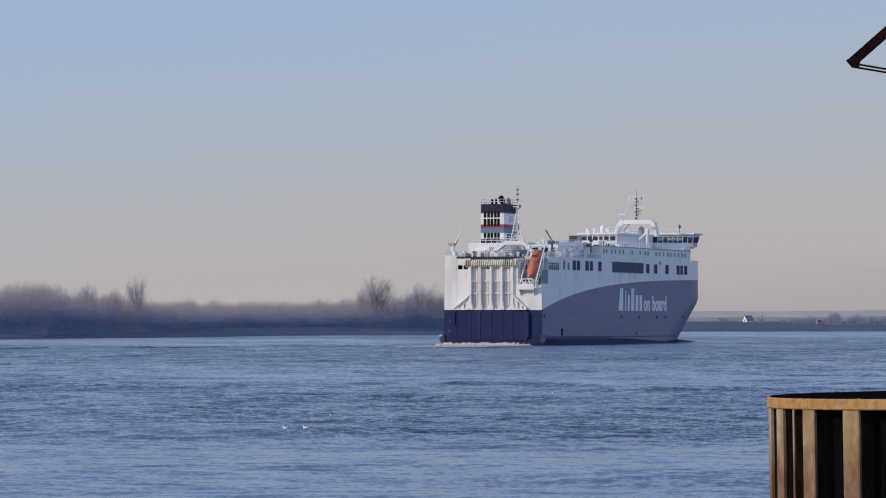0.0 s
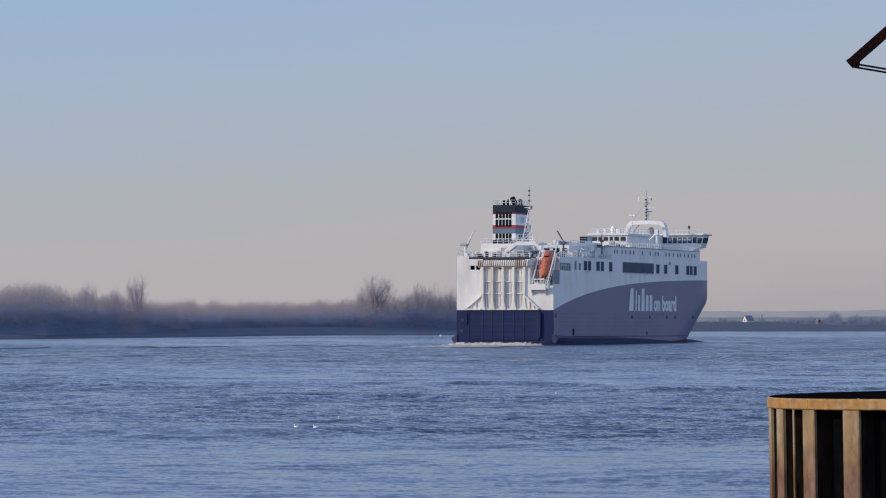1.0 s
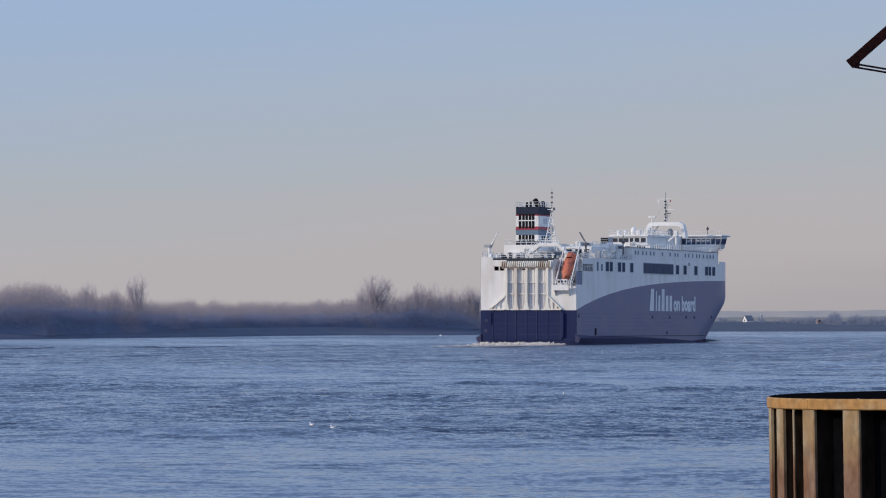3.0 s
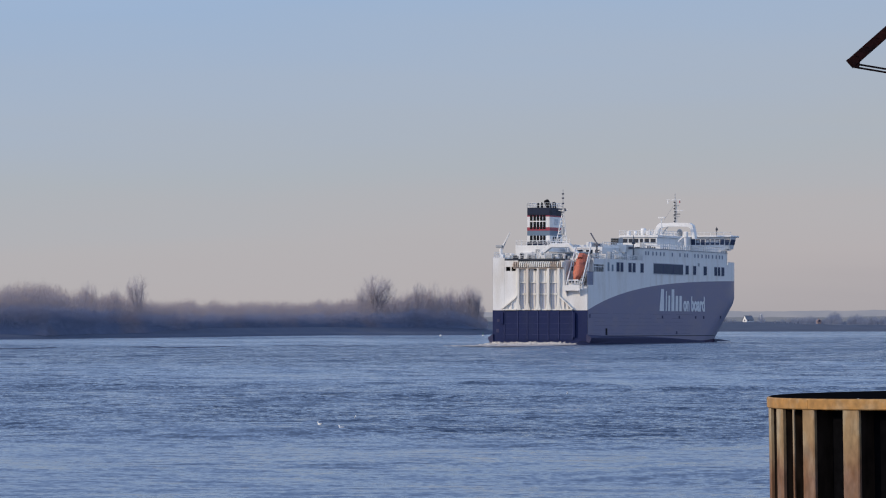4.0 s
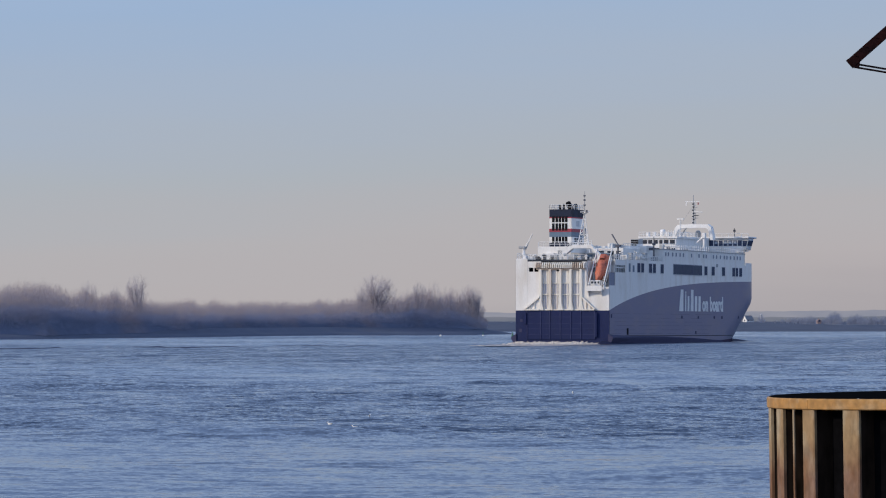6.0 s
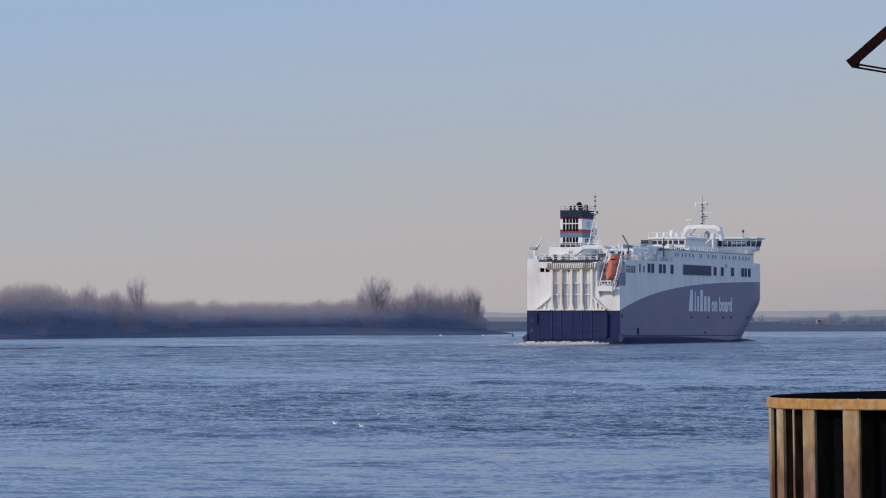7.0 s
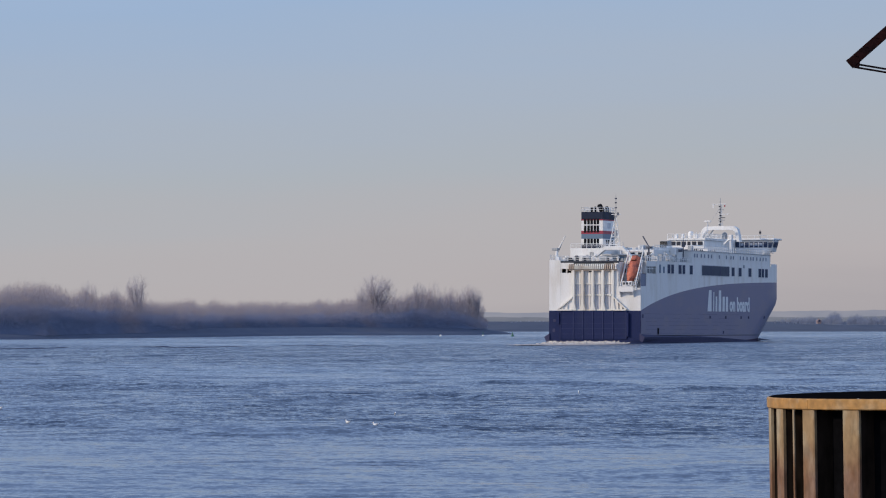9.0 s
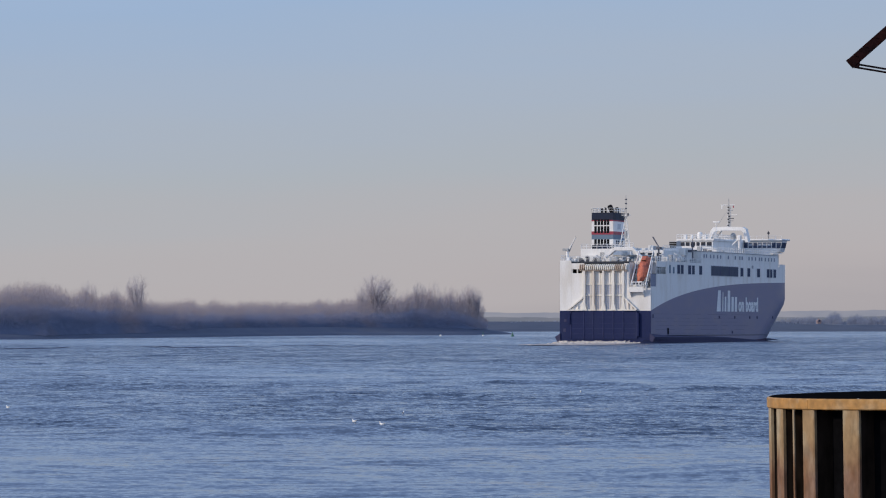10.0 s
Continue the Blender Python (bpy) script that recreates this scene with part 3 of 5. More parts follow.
def far_bank():
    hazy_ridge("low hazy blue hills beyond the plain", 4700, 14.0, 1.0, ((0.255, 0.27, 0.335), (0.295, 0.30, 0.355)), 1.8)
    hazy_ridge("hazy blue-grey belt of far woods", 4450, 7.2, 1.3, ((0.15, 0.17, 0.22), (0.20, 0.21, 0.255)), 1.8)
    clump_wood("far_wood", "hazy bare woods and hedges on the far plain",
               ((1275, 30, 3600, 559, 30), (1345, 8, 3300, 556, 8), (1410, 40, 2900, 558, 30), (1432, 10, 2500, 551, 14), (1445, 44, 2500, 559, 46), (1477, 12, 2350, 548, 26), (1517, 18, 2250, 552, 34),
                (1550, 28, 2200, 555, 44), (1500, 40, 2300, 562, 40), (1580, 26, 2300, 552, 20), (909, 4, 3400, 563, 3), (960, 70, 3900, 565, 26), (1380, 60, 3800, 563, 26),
                (1200, 90, 3900, 564, 30), (1660, 60, 2300, 556, 14)), HAZED_HEDGE, 31)
    gabled_house("house", "white gabled house with a dark roof behind the dyke", 1324, 3900, 5.4, 9, 1.9, 5.8, HOUSE_WHITE, ROOF_DARK, 40)
    gabled_house("house", "small red brick house among far bare trees", 1449, 2440, 2.2, 2.8, 1.5, 2.1, ROOF_RED, ROOF_RED, 100)
    t = thing("tower", "grey slender tower far behind the trees", "tower", pose((1347 - 784) / 7500 * 4200, 4200, 2.9))
    part("shaft", Shape().lathe(((1.1, 0), (0.9, 6.5), (1.2, 6.6), (1.2, 7.4), (0.2, 8.3)), n=10), TOWER_GREY, t)


far_bank()

# ---------------------------------------------------------------- dolphin
OCHRE = material("rusty_ochre_steel", (0.40, 0.205, 0.055), 0.65, vary=0.28, stain=(0.46, 0.35, 0.21), stain_amount=0.8, stain_scale=1.9, bump=0.3, scale=2)
DROPPING = material("bird_droppings", (0.62, 0.60, 0.55), 0.9, vary=0.15)
# rusty web painted nearly black, for the shade between the plates
SHADED_WEB = material("shaded_rusty_web", (0.022, 0.015, 0.011), 0.9, vary=0.4, stain=(0.05, 0.03, 0.018), stain_amount=0.6, stain_scale=2.0, stretch=(1, 1, 0.3), gloss=0.0)
# black top deck; the same black paints the shade in the pile gaps
TAR_AND_SHADE = material("tarred_deck_and_gap_shade", (0.005, 0.005, 0.006), 0.9, vary=0.3, gloss=0.0)


def pile_steel():
    """Sheet pile steel: weathered ochre above the tide line, red-brown rust below it."""
    m = material("rusty_sheet_pile", (0.33, 0.22, 0.115), 0.75, vary=0.22, stain=(0.42, 0.35, 0.24), stain_amount=0.85, stain_scale=2.6, bump=0.4, scale=2.5, stretch=(1, 1, 0.5), gloss=0.2)
    n, l = m.node_tree.nodes, m.node_tree.links
    p = n["Principled BSDF"]
    old = p.inputs["Base Color"].links[0].from_socket
    co, sep, t, ma, mr, mix = (n.new("ShaderNodeTexCoord"), n.new("ShaderNodeSeparateXYZ"), n.new("ShaderNodeTexNoise"), n.new("ShaderNodeMath"),
                               n.new("ShaderNodeMapRange"), n.new("ShaderNodeMix"))
    mix.data_type = "RGBA"
    t.inputs["Scale"].default_value, t.inputs["Detail"].default_value = 1.8, 5
    ma.operation = "MULTIPLY_ADD"
    ma.inputs[1].default_value = 0.9
    l.new(co.outputs["Object"], sep.inputs[0])
    l.new(co.outputs["Object"], t.inputs["Vector"])
    l.new(t.outputs[0], ma.inputs[0])
    l.new(sep.outputs["Z"], ma.inputs[2])
    mr.inputs["From Min"].default_value, mr.inputs["From Max"].default_value = 2.0, 2.7
    l.new(ma.outputs[0], mr.inputs[0])
    l.new(mr.outputs[0], mix.inputs["Factor"])
    mul = n.new("ShaderNodeMix")
    mul.data_type, mul.blend_type = "RGBA", "MULTIPLY"
    mul.inputs["Factor"].default_value = 1.0
    mul.inputs["B"].default_value = (0.6, 0.47, 0.5, 1)
    l.new(old, mul.inputs["A"])
    l.new(mul.outputs["Result"], mix.inputs["A"])
    l.new(old, mix.inputs["B"])
    l.new(mix.outputs["Result"], p.inputs["Base Color"])
    return m


PILE = pile_steel()
JIB_RED = material("dark_red_lead_paint", (0.028, 0.006, 0.005), 0.7, vary=0.6, stain=(0.004, 0.003, 0.004), stain_amount=0.9, stain_scale=3.0, gloss=0.1, bump=0.3, scale=4)


def make_dolphin():
    d = thing("dolphin", "round mooring dolphin of rusty sheet piles under an ochre cap ring", "dolphin", pose(11.745, 90, 0.362, 0, -0.8, 0))
    R, top, n = 4.8, 3.12, 96
    for k in range(12):
        s = Shape()
        rings = ((R + 0.0, top - 0.225), (R + 0.018, top - 0.205), (R + 0.018, top - 0.02), (R + 0.0, top), (R - 0.35, top), (R - 0.35, top - 0.225))
        m = len(rings)
        cols = [2 * math.pi * (k * 8 + i + (0.012 if i == 0 else -0.012 if i == 8 else 0)) / n for i in range(9)]
        s.add([(r * math.cos(c), r * math.sin(c), z) for c in cols for r, z in rings],
              [(i * m + j, (i + 1) * m + j, (i + 1) * m + (j + 1) % m, i * m + (j + 1) % m) for i in range(8) for j in range(m)]
              + [tuple(range(m)), tuple(range(8 * m, 9 * m))[::-1]])
        part("cap_ring", s, OCHRE, d, "ochre painted steel cap ring")
    for j in range(24):
        a = math.pi + radians({0: 0.0, 1: 13.0, 2: 29.3, 3: 44.9}.get(j, 15 * j + 0.2))
        rot = Matrix.Rotation(a, 4, "Z")
        rib, web = Shape(), Shape()
        sec = [(R - 0.10, -0.215), (R - 0.04, -0.215), (R - 0.02, -0.185), (R - 0.02, 0.185), (R - 0.04, 0.215), (R - 0.10, 0.215)]
        for shape, outline in ((rib, sec), (web, [(R - 0.46, -0.26), (R - 0.104, -0.205), (R - 0.104, 0.205), (R - 0.46, 0.26)])):
            k = len(outline)
            shape.add([rot @ Vector((x, y, z)) for z in (-3, top - 0.23) for x, y in outline],
                      [(i, (i + 1) % k, k + (i + 1) % k, k + i) for i in range(k)] + [tuple(range(k))[::-1], tuple(range(k, 2 * k))])
        pile = part("steel_plank", rib, PILE, d, "rusty steel sheet piling")
        part("web", web, SHADED_WEB, pile, "rusty web darkened for the shade between piles")
    rng = np.random.default_rng(14)
    for i in range(14):
        a, r = math.pi + radians(rng.uniform(2, 100)), R + rng.uniform(-0.25, 0.0)
        part("dropping", ellipsoid(r * math.cos(a), r * math.sin(a), top + 0.004, 0.012 + 0.025 * rng.random(), 0.012 + 0.025 * rng.random(), 0.005 + 0.007 * rng.random(), 7, 4), DROPPING, d, "white bird droppings")
    a = math.pi + radians(23.1)
    part("pipe", Shape().rod((R * math.cos(a), R * math.sin(a), -3), (R * math.cos(a), R * math.sin(a), top - 0.23), 0.028, n=8), PILE, d, "thin rusty vertical pipe")
    part("core", Shape().lathe(((R - 0.45, -3), (R - 0.45, top - 0.23), (R - 0.34, top - 0.23), (R - 0.34, top + 0.004), (R - 0.03, top + 0.006), (R - 0.06, top + 0.02), (0.1, top + 0.035)), n=64), TAR_AND_SHADE, d, "black tarred top and filling, its black also painting gap shade")
    return d


def make_derrick():
    """A mast on the dolphin with a bracket that reaches out over the water."""
    d = thing("derrick", "dark red steel derrick arm on the dolphin", "derrick", pose(11.70, 90, 3.545))
    tip, head = Vector((-3.035, 0, 6.955)), Vector((0.06, 0, 9.68))
    part("mast", Shape().rod((0, 0, 0), (0, 0, 9.9), 0.16, 0.12, 12), JIB_RED, d)
    part("base_plate", Shape().box(-0.5, 0.5, -0.5, 0.5, 0, 0.05), JIB_RED, d)
    along = (head - tip).normalized()
    up = Vector((along.z, 0, -along.x)) * -1
    s = Shape()
    w = 0.09
    # two channels with a web between: a riveted box arm
    for y in (-0.09, 0.05):
        s.prism([tip + up * w + Vector((0, y, 0)), tip - up * w + along * 0.02 + Vector((0, y, 0)), head - up * w + Vector((0, y, 0)), head + up * w + Vector((0, y, 0))], (0, 0.04, 0))
    part("arm", s, JIB_RED, d, "dark red riveted arm")
    part("arm_web", Shape().prism([tip + up * w * 0.6 + along * 0.05, tip - up * w * 0.6 + along * 0.1, head - up * w * 0.6, head + up * w * 0.6], (0, 0.02, 0)), JIB_RED, d)
    for e in (-1, 1):
        part("arm_flange", Shape().prism([tip + up * w * e + along * 0.04, tip + up * (w + 0.015) * e + along * 0.04, head + up * (w + 0.015) * e, head + up * w * e], (0, 0.2, 0)), JIB_RED, d)
    for i in range(14):
        q = tip.lerp(head, (i + 0.6) / 14)
        for e in (-1, 1):
            part("rivet", Shape().rod(q + up * 0.05 * e + Vector((0, -0.11, 0)), q + up * 0.05 * e + Vector((0, -0.085, 0)), 0.014, n=6), JIB_RED, d)
    part("tie_rod", Shape().rod((-2.9, 0.05, 6.945), (0, 0.05, 6.46), 0.021, n=8), JIB_RED, d)
    part("tie_rod", Shape().rod((-2.95, -0.05, 6.875), (0, -0.05, 6.385), 0.021, n=8), JIB_RED, d)
    part("end_plate", Shape().prism([tip + up * (w + 0.02) - along * 0.015, tip - up * (w + 0.02) - along * 0.015, tip - up * (w + 0.02) + along * 0.03, tip + up * (w + 0.02) + along * 0.03], (0, 0.2, 0)), JIB_RED, d)
    part("tie_lug", Shape().prism([(-3.0, -0.08, 6.93), (-2.95, -0.08, 6.86), (-2.86, -0.08, 6.87), (-2.84, -0.08, 6.98)], (0, 0.16, 0)), JIB_RED, d)
    return d


make_dolphin()
make_derrick()

# ---------------------------------------------------------------- ship
# Ship space: x forward from the stern plate, y to port, z up from the waterline.
B = 10.325
LOW = material("low_sponson_paint", (0.065, 0.066, 0.125), 0.7, vary=0.2, gloss=0.1)
WINDOW_FRAME = material("window_frame_paint", (0.55, 0.56, 0.58), 0.5, vary=0.05)
DOOR_WHITE = material("stern_door_paint", (0.79, 0.77, 0.74), 0.5, vary=0.08, stain=(0.56, 0.48, 0.38), stain_amount=0.5, stain_scale=0.5, stretch=(1, 1, 0.15))
# lower door panels: the ribs' shade is mixed into this grey
DOOR_SHADE_GREY = material("stern_door_shade_grey", (0.50, 0.505, 0.56), 0.5, vary=0.12, stain=(0.66, 0.62, 0.58), stain_amount=0.7, stain_scale=0.6, stretch=(1, 1, 0.12))
DOOR_RIB = material("door_rib_paint", (0.82, 0.79, 0.72), 0.5, vary=0.06, stain=(0.55, 0.42, 0.3), stain_amount=0.5, stain_scale=0.6, stretch=(1, 1, 0.12))
LOUVRE = material("slate_louvre_paint", (0.10, 0.115, 0.16), 0.6, vary=0.1, gloss=0.1)
SEAM = material("dark_plate_seam", (0.092, 0.092, 0.17), 0.6, vary=0.2, gloss=0.2)
RECESS_SHADE = material("recess_shade_grey", (0.27, 0.28, 0.35), 0.6, vary=0.15, gloss=0.1)
CRANE_GREY = material("crane_dark_grey", (0.12, 0.125, 0.15), 0.6, vary=0.2, gloss=0.1)
GREY_GEAR = material("grey_deck_gear", (0.38, 0.39, 0.40), 0.55, vary=0.1)
SIGN_WHITE = material("white_lettering", (0.8, 0.8, 0.8), 0.5, vary=0.08)


def wave_line(x):
    return 6.75 + 7.5 * (1 - math.exp(-x / 36))


def half(x, z):
    k = min(max(z / 9.3, 0), 1)
    xs, xe = 80 + 23 * k, 118 + 12 * k
    u = min(max((x - xs) / (xe - xs), 0), 1)
    return B * (1 - u ** 2.2)


def strip(side, x_lo, x_hi, lo, hi, rows, cols=60):
    """Side plating between two height lines; x_hi None runs on to the stem."""
    s, n, vs = Shape(), rows + 1, []
    for i in range(cols + 1):
        t = i / cols
        for j in range(n):
            xx = x_lo + t * ((x_hi or 130) - x_lo)
            z = lo(xx) + (hi(xx) - lo(xx)) * j / rows
            xe = x_hi or 118 + 12 * min(max(z / 9.3, 0), 1)
            x2 = x_lo + (xe - x_lo) * t
            vs.append((x2, side * half(x2, z), z))
    faces = [(i * n + j, (i + 1) * n + j, (i + 1) * n + j + 1, i * n + j + 1) for i in range(cols) for j in range(rows)]
    if side < 0:
        faces = [f[::-1] for f in faces]
    return s.add(vs, faces)


def boot_line(x):
    return 0.08 + 0.8 * min(max((x - 78) / 36, 0), 1)


def plating(ship):
    for side in (-1, 1):
        part("lower_hull", strip(side, 0, None, boot_line, wave_line, 10), HULL_GREY, ship, "grey painted lower hull side", smooth=True)
        part("rubbing_strake", Shape().line([(x, side * (half(x, 1.45) + 0.02), 1.45) for x in np.linspace(1.5, 96, 24)], 0.07, 4), DARK, ship, "thin dark rubbing strake")
        part("boot_top", strip(side, 0, None, lambda x: -1.5, boot_line, 2), BOOT, ship, "dark red boot topping", smooth=True)
    part("upper_hull", strip(1, 0, None, wave_line, lambda x: 17.6, 4), WHITE, ship, "white upper hull side")
    part("upper_hull", strip(-1, 11.1, None, wave_line, lambda x: 17.6, 4), WHITE, ship, "white upper hull side")
    part("upper_hull", strip(-1, 4.0, 11.1, wave_line, lambda x: 14.8, 2, 6), WHITE, ship, "white upper hull side")
    part("upper_hull", strip(-1, 0, 4.0, wave_line, lambda x: 12.0, 2, 6), WHITE, ship, "white upper hull side")
    pts = [(11.1, -B + 0.06), (102, -B + 0.06)] + [(102 + 27 * u, -(B - 0.06) * (1 - u ** 2.2)) for u in (0.2, 0.4, 0.6, 0.8, 0.95)] + [(129, 0)]
    pts += [(x, -y) for x, y in pts[::-1][1:-1]] + [(0.4, B - 0.06), (0.4, -5.1), (11.1, -5.1)]
    part("main_deck", Shape().prism([(x, y, 17.25) for x, y in pts], (0, 0, 0.2)), DECK, ship)
    # low sponsons along the waterline
    for side in (-1, 1):
        s = Shape()
        vs = []
        for x, k in ((-0.3, 1), (0, 1), (14, 0.45), (40, 0.28), (60, 0.2), (75, 0.1), (84, 0.04), (92, 0.0)):
            w, h = half(x, 0.6), min(1.0, 0.15 + 3 * k)
            vs += [(x, side * (w - 0.15), -0.8), (x, side * (w + 0.2 * k), -0.5), (x, side * (w + 0.85 * k), 0.7 * h), (x, side * (w + 1.0 * k), 1.1 * h), (x, side * (w - 0.15), 1.25 * h + 0.6 * k)]
        s.add(vs, [(i * 5 + j, i * 5 + 5 + j, i * 5 + 5 + (j + 1) % 5, i * 5 + (j + 1) % 5) for i in range(7) for j in range(5)] + [(0, 1, 2, 3, 4)])
        part("sponson", s, LOW, ship, "dark waterline sponson")


def railing(ship, pts, height=1.1, gap=1.5, bars=3, r=0.045, mat=None):
    """A run of bars through pts, with its stanchions."""
    s = Shape()
    up = Vector((0, 0, 1))
    for k in range(bars):
        s.line([Vector(p) + up * height * (k + 1) / bars for p in pts], r, 4)
    run = part("railing", s, mat or WHITE, ship, "white tubular deck railing")
    for a, b in zip(pts, pts[1:]):
        a, b = Vector(a), Vector(b)
        n = max(1, round((b - a).length / gap))
        for i in range(n + 1):
            q = a.lerp(b, i / n)
            part("stanchion", Shape().rod(q, q + up * height, r * 1.3, n=4), mat or WHITE, run)


CABIN_GLASS = material("cabin_window_glass", (0.15, 0.18, 0.25), 0.4, vary=0.1, gloss=0.2)


def side_window(ship, x0, x1, z0, z1, y=-B, name="window"):
    w = part(name, Shape().box(x0 - 0.12, x1 + 0.12, y - 0.07, y + 0.05, z0 - 0.12, z1 + 0.12), WINDOW_FRAME, ship, "pale window frame")
    part("pane", Shape().box(x0, x1, y - 0.10, y - 0.02, z0, z1), CABIN_GLASS if name == "cabin_window" else GLASS, w, "dark window glass")
    return w


# pale colour that paints the sky's reflection onto some bridge panes
SKY_REFLECTION = material("painted_sky_reflection", (0.34, 0.39, 0.47), 0.25, vary=0.1, gloss=0.5)


def aft_window(ship, x, y0, y1, z0, z1, rim=0.1, mat=None):
    w = part("window", Shape().box(x - 0.07, x + 0.05, y0 - rim, y1 + rim, z0 - rim, z1 + rim), WINDOW_FRAME, ship, "pale window frame")
    part("pane", Shape().box(x - 0.10, x - 0.02, y0, y1, z0, z1), mat or GLASS, w, "dark window glass")


def stern(ship):
    # navy lower stern with the folded ramp
    part("lower_transom", Shape().box(0, 0.4, -B, B, -1, 6.73), NAVY, ship, "navy painted stern plate")
    for y0, y1 in ((7.69, 4.72), (4.72, 2.65), (2.65, 0.37), (0.37, -1.9), (-1.9, -4.17), (-4.17, -7.15)):
        part("ramp_panel", Shape().box(-0.16, 0.0, y1 + 0.03, y0 - 0.03, 0.65, 6.70), NAVY, ship, bevel=0.03)
    for y in (7.69, 4.72, 2.65, 0.37, -1.9, -4.17, -7.15):
        part("ramp_rib", Shape().box(-0.28, -0.1, y - 0.10, y + 0.10, 0.7, 6.72), NAVY_EDGE, ship, bevel=0.03)
    for z in (4.05, 5.4, 2.9, 1.75):
        part("ramp_beam", Shape().box(-0.24, -0.1, -7.15, 7.69, z - 0.05, z + 0.05), NAVY_EDGE, ship)
    for y in (9.3, 9.15):
        part("mooring_port", Shape().box(-0.04, 0.05, y - 0.35, y + 0.2, 2.2 if y == 9.3 else 4.4, 2.9 if y == 9.3 else 4.9), LOW, ship)
    part("hinge_box", Shape().box(-0.5, 0.0, 7.85, 8.35, 3.9, 6.3), NAVY, ship, bevel=0.05)
    part("hinge_box", Shape().box(-0.5, 0.0, -7.75, -7.3, 1.2, 6.3), NAVY, ship, bevel=0.05)
    # white upper stern
    part("corner_block", Shape().box(0, 3.2, 7.69, B - 0.02, 6.75, 17.65), WHITE, ship, "white stern corner block", bevel=0.04)
    part("upper_transom", Shape().box(0, 0.4, 4.75, 7.69, 6.75, 14.9), WHITE, ship)
    part("upper_transom", Shape().box(0, 0.4, 4.75, 7.69, 15.75, 17.05), WHITE, ship)
    # back plate painted black for the shade inside the opening
    part("opening_back", Shape().box(1.2, 1.4, 4.75, 7.69, 14.8, 15.9), BLACK, ship)
    for y in (7.55, 6.35, 5.2):
        part("opening_post", Shape().box(0.05, 0.35, y - 0.12, y + 0.12, 14.9, 15.75), WHITE, ship)
    part("upper_transom", Shape().box(0, 0.4, -B, -4.3, 6.75, 11.9), WHITE, ship)
    part("upper_transom", Shape().box(0.05, 0.4, -5.3, -4.3, 11.9, 17.0), WHITE, ship)
    part("door_back", Shape().box(0.82, 0.95, -4.5, 4.9, 6.75, 17.0), DOOR_WHITE, ship)
    ribs = (4.72, 2.65, 0.37, -1.9, -4.17)
    for a, b in zip(ribs, ribs[1:]):
        for z0, z1 in ((6.8, 10.02), (10.24, 12.4), (12.62, 15.3)):
            part("door_panel", Shape().box(0.30, 0.8, b + 0.28, a - 0.28, z0, z1), DOOR_SHADE_GREY if z1 < 13 else DOOR_WHITE, ship, "streaked pale stern door panel", bevel=0.03)
            for k in (0.36, 0.66):
                y = b + (a - b) * k
                part("door_stiffener", Shape().box(0.20, 0.31, y - 0.05, y + 0.05, z0 + 0.1, z1 - 0.1), DOOR_RIB, ship)
        part("door_lug", Shape().box(-0.5, -0.1, b + 0.25, b + 0.85, 9.95, 10.3), DOOR_RIB, ship)
        part("door_bottom_edge", Shape().box(-0.1, 0.8, b + 0.28, a - 0.28, 6.78, 7.05), DOOR_RIB, ship)
    for y in ribs:
        part("door_rib", Shape().box(-0.42, 0.8, y - 0.27, y + 0.27, 6.8, 15.4), DOOR_RIB, ship, "white vertical door rib", bevel=0.04)
        part("rib_foot", Shape().prism([(-0.40, y - 0.62, 6.8), (-0.40, y + 0.62, 6.8), (-0.40, y + 0.27, 8.3), (-0.40, y - 0.27, 8.3)], (1.0, 0, 0)), DOOR_RIB, ship)
    for z in (12.5, 10.13):
        part("door_beam", Shape().box(0.05, 0.8, -4.17, 4.72, z - 0.1, z + 0.1), DOOR_RIB, ship)
    part("door_header", Shape().box(-0.35, 0.4, -5.12, 5.65, 15.35, 15.65), RUST, ship, "rust-stained door header")
    for i in range(24):
        y = 5.5 - i * 0.457
        part("header_fin", Shape().prism([(-0.75, y, 15.65), (0.1, y, 15.65), (0.1, y, 16.85), (-0.25, y, 16.85), (-0.7, y, 16.3)], (0, 0.2, 0)), RUST if i in (0, 1, 2, 18, 19, 20, 22) else DOOR_RIB, ship)
    part("header_back", Shape().box(0.1, 0.3, -5.12, 5.65, 15.65, 16.8), GREY_GEAR, ship)
    part("hatch", Shape().box(-0.46, -0.2, 0.55, 1.1, 15.0, 15.25), BLACK, ship)
    for side, y0, y1 in ((1, 4.95, 8.06), (-1, -4.4, -7.15)):
        tri = [(0, y0, 9.5), (0, y1, 7.05), (0, y1, 6.8), (0, y0, 6.8)]
        part("gusset", Shape().prism(tri, (-0.18, 0, 0)), DOOR_WHITE, ship)
        d = (y1 - y0)
        part("gusset_flange", Shape().prism([(0, y0, 9.75), (0, y0, 9.4), (0, y1, 6.95), (0, y1 + 0.25 * side, 7.05)], (-0.6, 0, 0)), DOOR_RIB, ship)
        part("gusset_foot", Shape().box(-0.55, 0, min(y0, y1), max(y0, y1), 6.78, 7.05), DOOR_RIB, ship)
        for q in (0.35, 0.68):
            y = y0 + d * q
            part("gusset_web", Shape().box(-0.45, 0, y - 0.05, y + 0.05, 6.8, 9.4 - 2.5 * q), DOOR_RIB, ship)
    # the railing's shadow line is painted as this dark strip
    part("deck_edge", Shape().box(0.0, 0.5, -5.3, 7.69, 17.05, 17.4), DARK, ship, "deck edge strip painted dark as the rail's shadow")
    railing(ship, [(0.5, 7.6, 17.4), (0.5, -5.2, 17.4)])
